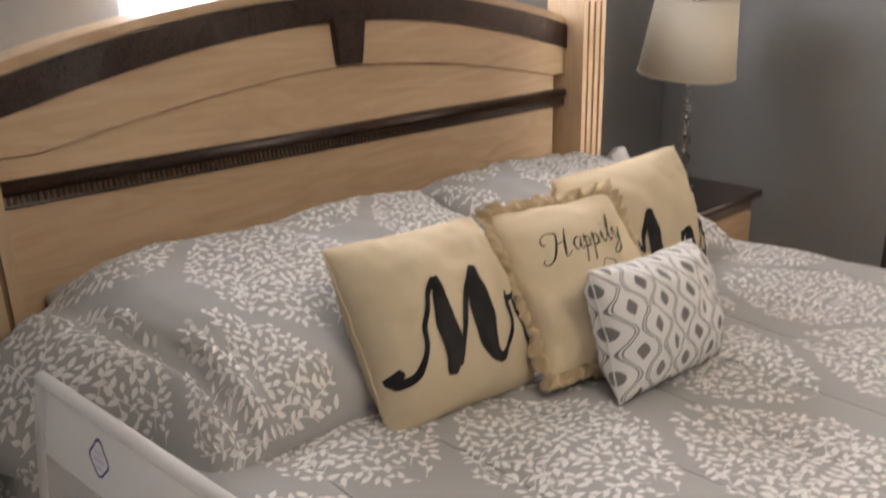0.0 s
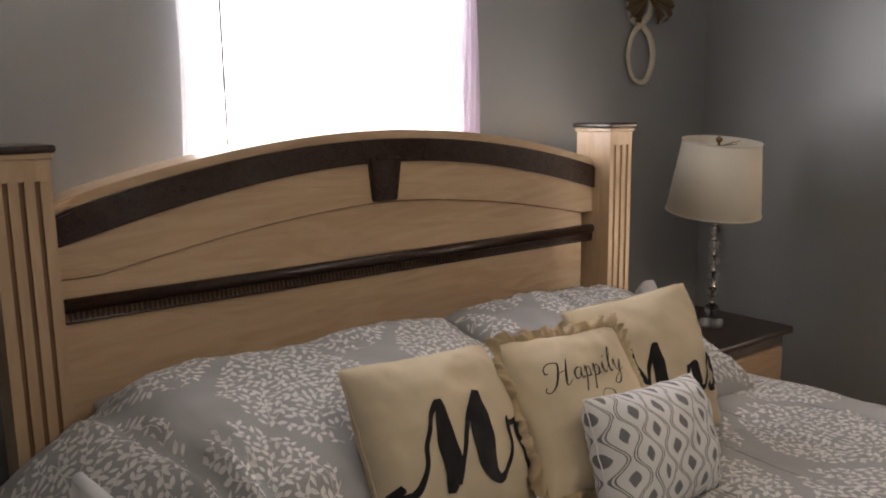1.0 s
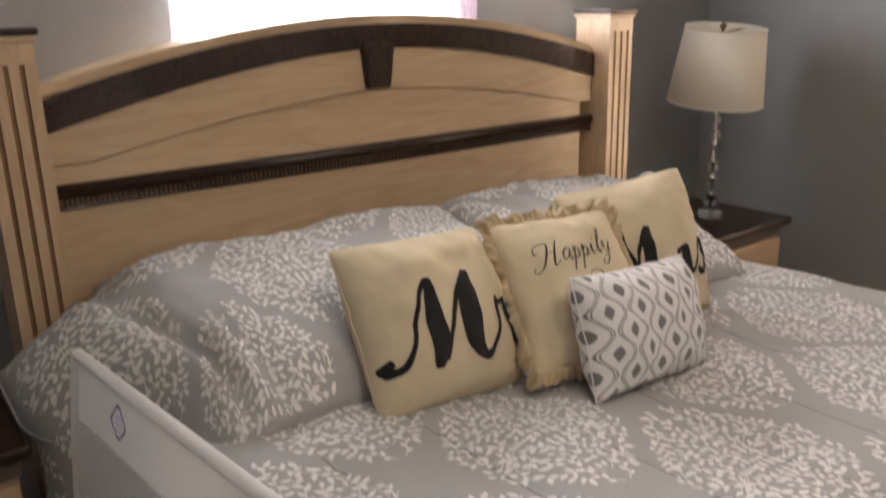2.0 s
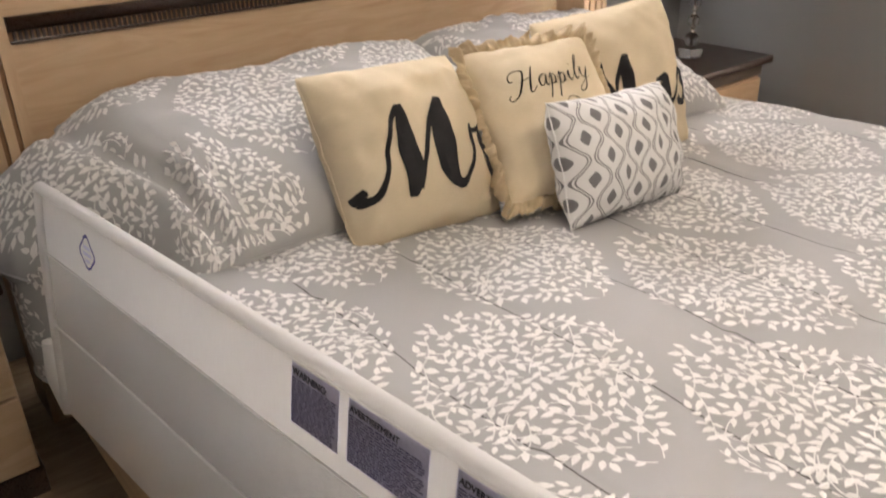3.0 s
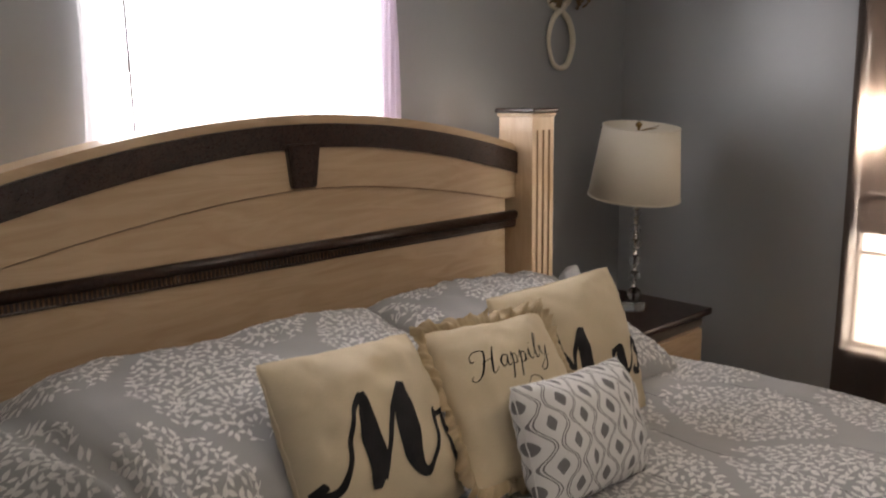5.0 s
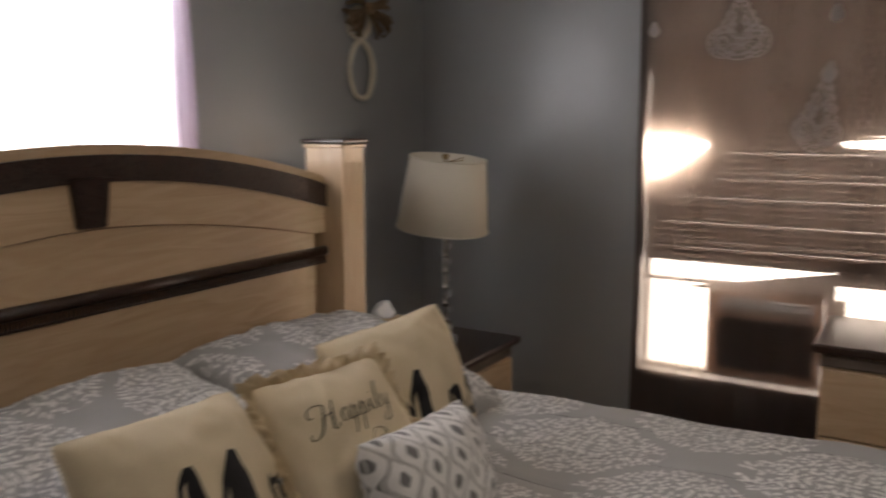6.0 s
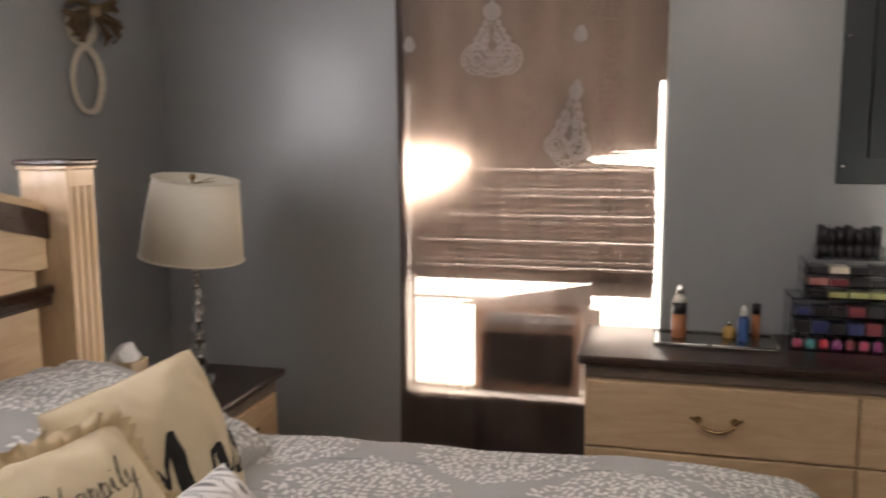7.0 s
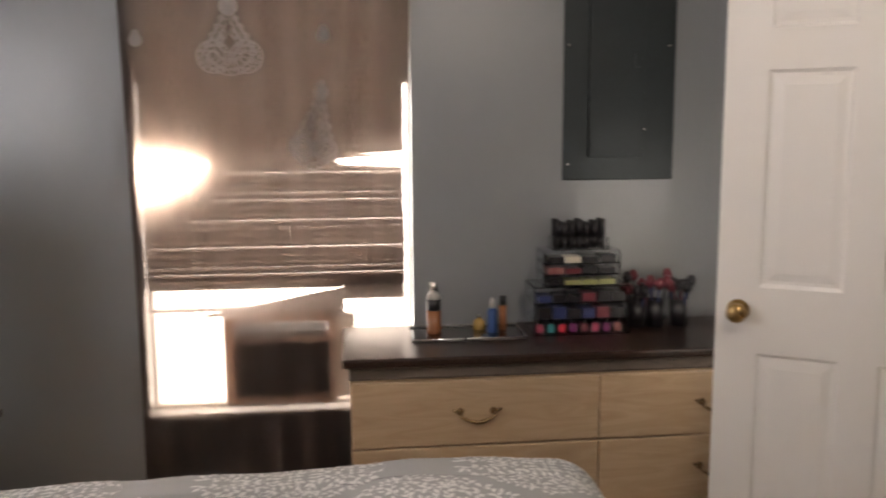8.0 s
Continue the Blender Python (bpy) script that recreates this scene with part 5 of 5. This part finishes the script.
part("rim", tube([(-0.10, -0.20, 0.010), (0.10, -0.20, 0.010), (0.10, 0.20, 0.010), (-0.10, 0.20, 0.010), (-0.10, -0.20, 0.010)], 0.0035, 6), M_CHROME, tray)
ZT += 0.0062
M_AMBER = plain("amber_lotion", (0.36, 0.14, 0.06), 0.25)
M_BLUE = plain("blue_plastic", (0.03, 0.08, 0.24), 0.3)
M_BLK = plain("black_plastic", (0.015, 0.014, 0.015), 0.3)
lo = bottle("lotion_bottle", 1.79, -1.925, [(0, 0), (0.024, 0), (0.025, 0.01), (0.025, 0.085), (0, 0.085)], M_AMBER, "amber lotion bottle with black band and silver cap", [(0, 0.150), (0.013, 0.150), (0.013, 0.185), (0, 0.187)], M_CHROME, "bottles on the tray")
part("band", spun([(0, 0.0852), (0.025, 0.0852), (0.025, 0.125), (0, 0.125)], 20), M_BLK, lo, "black band")
part("shoulder", spun([(0, 0.1252), (0.024, 0.1252), (0.020, 0.142), (0.012, 0.1498), (0, 0.1498)], 20), M_PLASTIC, lo)
bottle("spray_bottle", 1.775, -2.135, [(0, 0), (0.018, 0), (0.019, 0.008), (0.019, 0.075), (0.012, 0.088), (0, 0.088)], M_BLUE, "blue spray bottle with white nozzle", [(0, 0.0885), (0.010, 0.0885), (0.009, 0.115), (0.004, 0.125), (0, 0.125)], M_PLASTIC, "bottles on the tray")
bottle("perfume_bottle", 1.815, -2.180, [(0, 0), (0.014, 0), (0.014, 0.09), (0, 0.09)], M_AMBER, "slim bronze perfume bottle with dark cap", [(0, 0.0905), (0.014, 0.0905), (0.014, 0.125), (0, 0.126)], M_BLK, "bottles on the tray")
bottle("perfume_bottle", 1.83, -2.095, [(0, 0), (0.022, 0), (0.022, 0.03), (0.008, 0.04), (0, 0.04)], plain("gold_liquid", (0.45, 0.28, 0.08), 0.15), "squat gold perfume bottle", [(0, 0.0405), (0.009, 0.0405), (0.009, 0.055), (0, 0.056)], M_CHROME, "bottles on the tray")
ZT -= 0.0062
for k, (x, y) in enumerate(((1.66, -2.02), (1.70, -2.09))):
    cr = bmesh.new()
    bmesh.ops.create_icosphere(cr, subdivisions=1, radius=0.010, matrix=pose(x, y, ZT + 0.010))
    tagged(part("crystal_knob", cr, M_CRYSTAL), "small sparkling crystal bead on the dresser", "ornament", "crystal beads")

org = thing("makeup_organizer", 1.80, -2.450, ZT, "clear tiered acrylic organizer full of cosmetics", "organizer")
tiers = ((0.35, 0.17, 0.0, 0.175), (0.275, 0.15, 0.176, 0.300), (0.20, 0.10, 0.301, 0.345))
shelf_rows = ((0.0, 0.055, 0.115), (0.176, 0.215, 0.255), (0.301,))
for (w, d, z0, z1), lev in zip(tiers, shelf_rows):
    for y0, y1 in ((-w / 2, -w / 2 + 0.003), (w / 2 - 0.003, w / 2)):
        part("side", box(-d / 2, d / 2, y0, y1, z0, z1), M_ACRYL, org)
    part("back", box(d / 2 - 0.003, d / 2, -w / 2 + 0.0031, w / 2 - 0.0031, z0, z1), M_ACRYL, org)
    for s in lev:
        part("shelf", box(-d / 2, d / 2 - 0.0031, -w / 2 + 0.0031, w / 2 - 0.0031, s, s + 0.003), M_ACRYL, org)
part("lid", box(-0.085, 0.082, -0.175, 0.175, 0.1725, 0.1755), M_ACRYL, org)
rnd = random.Random(11)
PAL = {"pink": (0.42, 0.07, 0.13), "teal": (0.05, 0.26, 0.27), "red": (0.45, 0.02, 0.04), "plum": (0.20, 0.03, 0.14), "black": (0.015, 0.013, 0.015), "maroon": (0.16, 0.03, 0.04), "lime": (0.36, 0.36, 0.16), "rose": (0.34, 0.14, 0.13), "cream": (0.60, 0.52, 0.42), "navy": (0.03, 0.04, 0.12)}
PM = {k: plain("cosmetic_" + k, v, 0.3, grain=120) for k, v in PAL.items()}
GC = "cosmetics in the organizer"
for k, c in enumerate(("pink", "teal", "red", "plum", "maroon", "pink", "plum", "rose")):
    y = 0.145 - k * 0.041
    ob = thing("nail_polish", 1.755, -2.450 + y, ZT + 0.0033, c + " nail polish bottle with black cap", "cosmetics", GC)
    part("bottle", spun([(0, 0), (0.014, 0), (0.015, 0.006), (0.014, 0.026), (0.006, 0.032), (0, 0.032)], 14), PM[c], ob, smooth=True)
    part("cap", spun([(0, 0.0322), (0.007, 0.0322), (0.006, 0.048), (0, 0.049)], 12), PM["black"], ob)
for lev, w, x, hh, n in ((0.055, 0.32, 1.76, 0.045, 6), (0.115, 0.32, 1.76, 0.040, 6), (0.176, 0.25, 1.765, 0.030, 4), (0.215, 0.25, 1.765, 0.030, 4), (0.255, 0.25, 1.765, 0.030, 4)):
    y = w / 2
    for k in range(n):
        ln = w / n
        c = rnd.choice(("black", "maroon", "plum", "black", "black", "maroon", "navy") if lev < 0.17 else ("cream", "rose", "black", "maroon", "black"))
        if abs(lev - 0.176) < 0.01 and k > 0:
            c = "lime"
        h2 = hh * rnd.uniform(0.55, 0.95)
        ob = tagged(part("makeup_palette", box(x - 0.035, x + 0.035, -2.450 + y - ln + 0.003, -2.450 + y - 0.003, ZT + lev + 0.0033, ZT + lev + 0.0033 + h2, 0.002), PM[c]), c + " cosmetics case on an acrylic shelf", "cosmetics", GC)
        y -= ln
for r in range(2):
    for k in range(7):
        ob = thing("lipstick", 1.775 + r * 0.04, -2.450 - 0.083 + k * 0.0275, ZT + 0.3045, "black capped lipstick tube standing upright", "cosmetics", "lipsticks in the top tray")
        part("tube", spun([(0, 0), (0.0105, 0), (0.0105, 0.045), (0, 0.045)], 12), PM["black"], ob)
        part("cap", spun([(0, 0.0452), (0.0110, 0.0452), (0.0105, 0.105 - 0.006 * (k % 3)), (0, 0.106 - 0.006 * (k % 3))], 12), PM["black"], ob)
for y, n in ((-2.685, 9), (-2.755, 8), (-2.845, 9)):
    cup = thing("brush_cup", 1.82, y, ZT, "dark cup crammed with makeup brushes", "cup", "brush cups")
    part("cup", spun([(0, 0), (0.030, 0), (0.034, 0.10), (0.031, 0.10), (0.027, 0.005), (0, 0.005)], 20), PM["black"], cup, smooth=True)
    for k in range(n):
        a, t = 6.28 * k / n, 0.25
        p0 = Vector((0.012 * math.cos(a), 0.012 * math.sin(a), 0.006))
        p1 = Vector((0.040 * math.cos(a), 0.040 * math.sin(a), 0.120 + 0.055 * rnd.random()))
        b = part("brush", tube([p0, p0.lerp(p1, 0.6), p1], 0.0045, 6), PM[rnd.choice(("black", "navy", "black", "maroon"))], cup)
        tip = tube([p1, p1 + (p1 - p0).normalized() * 0.018, p1 + (p1 - p0).normalized() * 0.040], 0.017, 8, taper=lambda t: (0.7, 1.15, 0.5)[round(t * 2)])
        part("bristles", tip, PM[rnd.choice(("black", "maroon", "black"))], b)
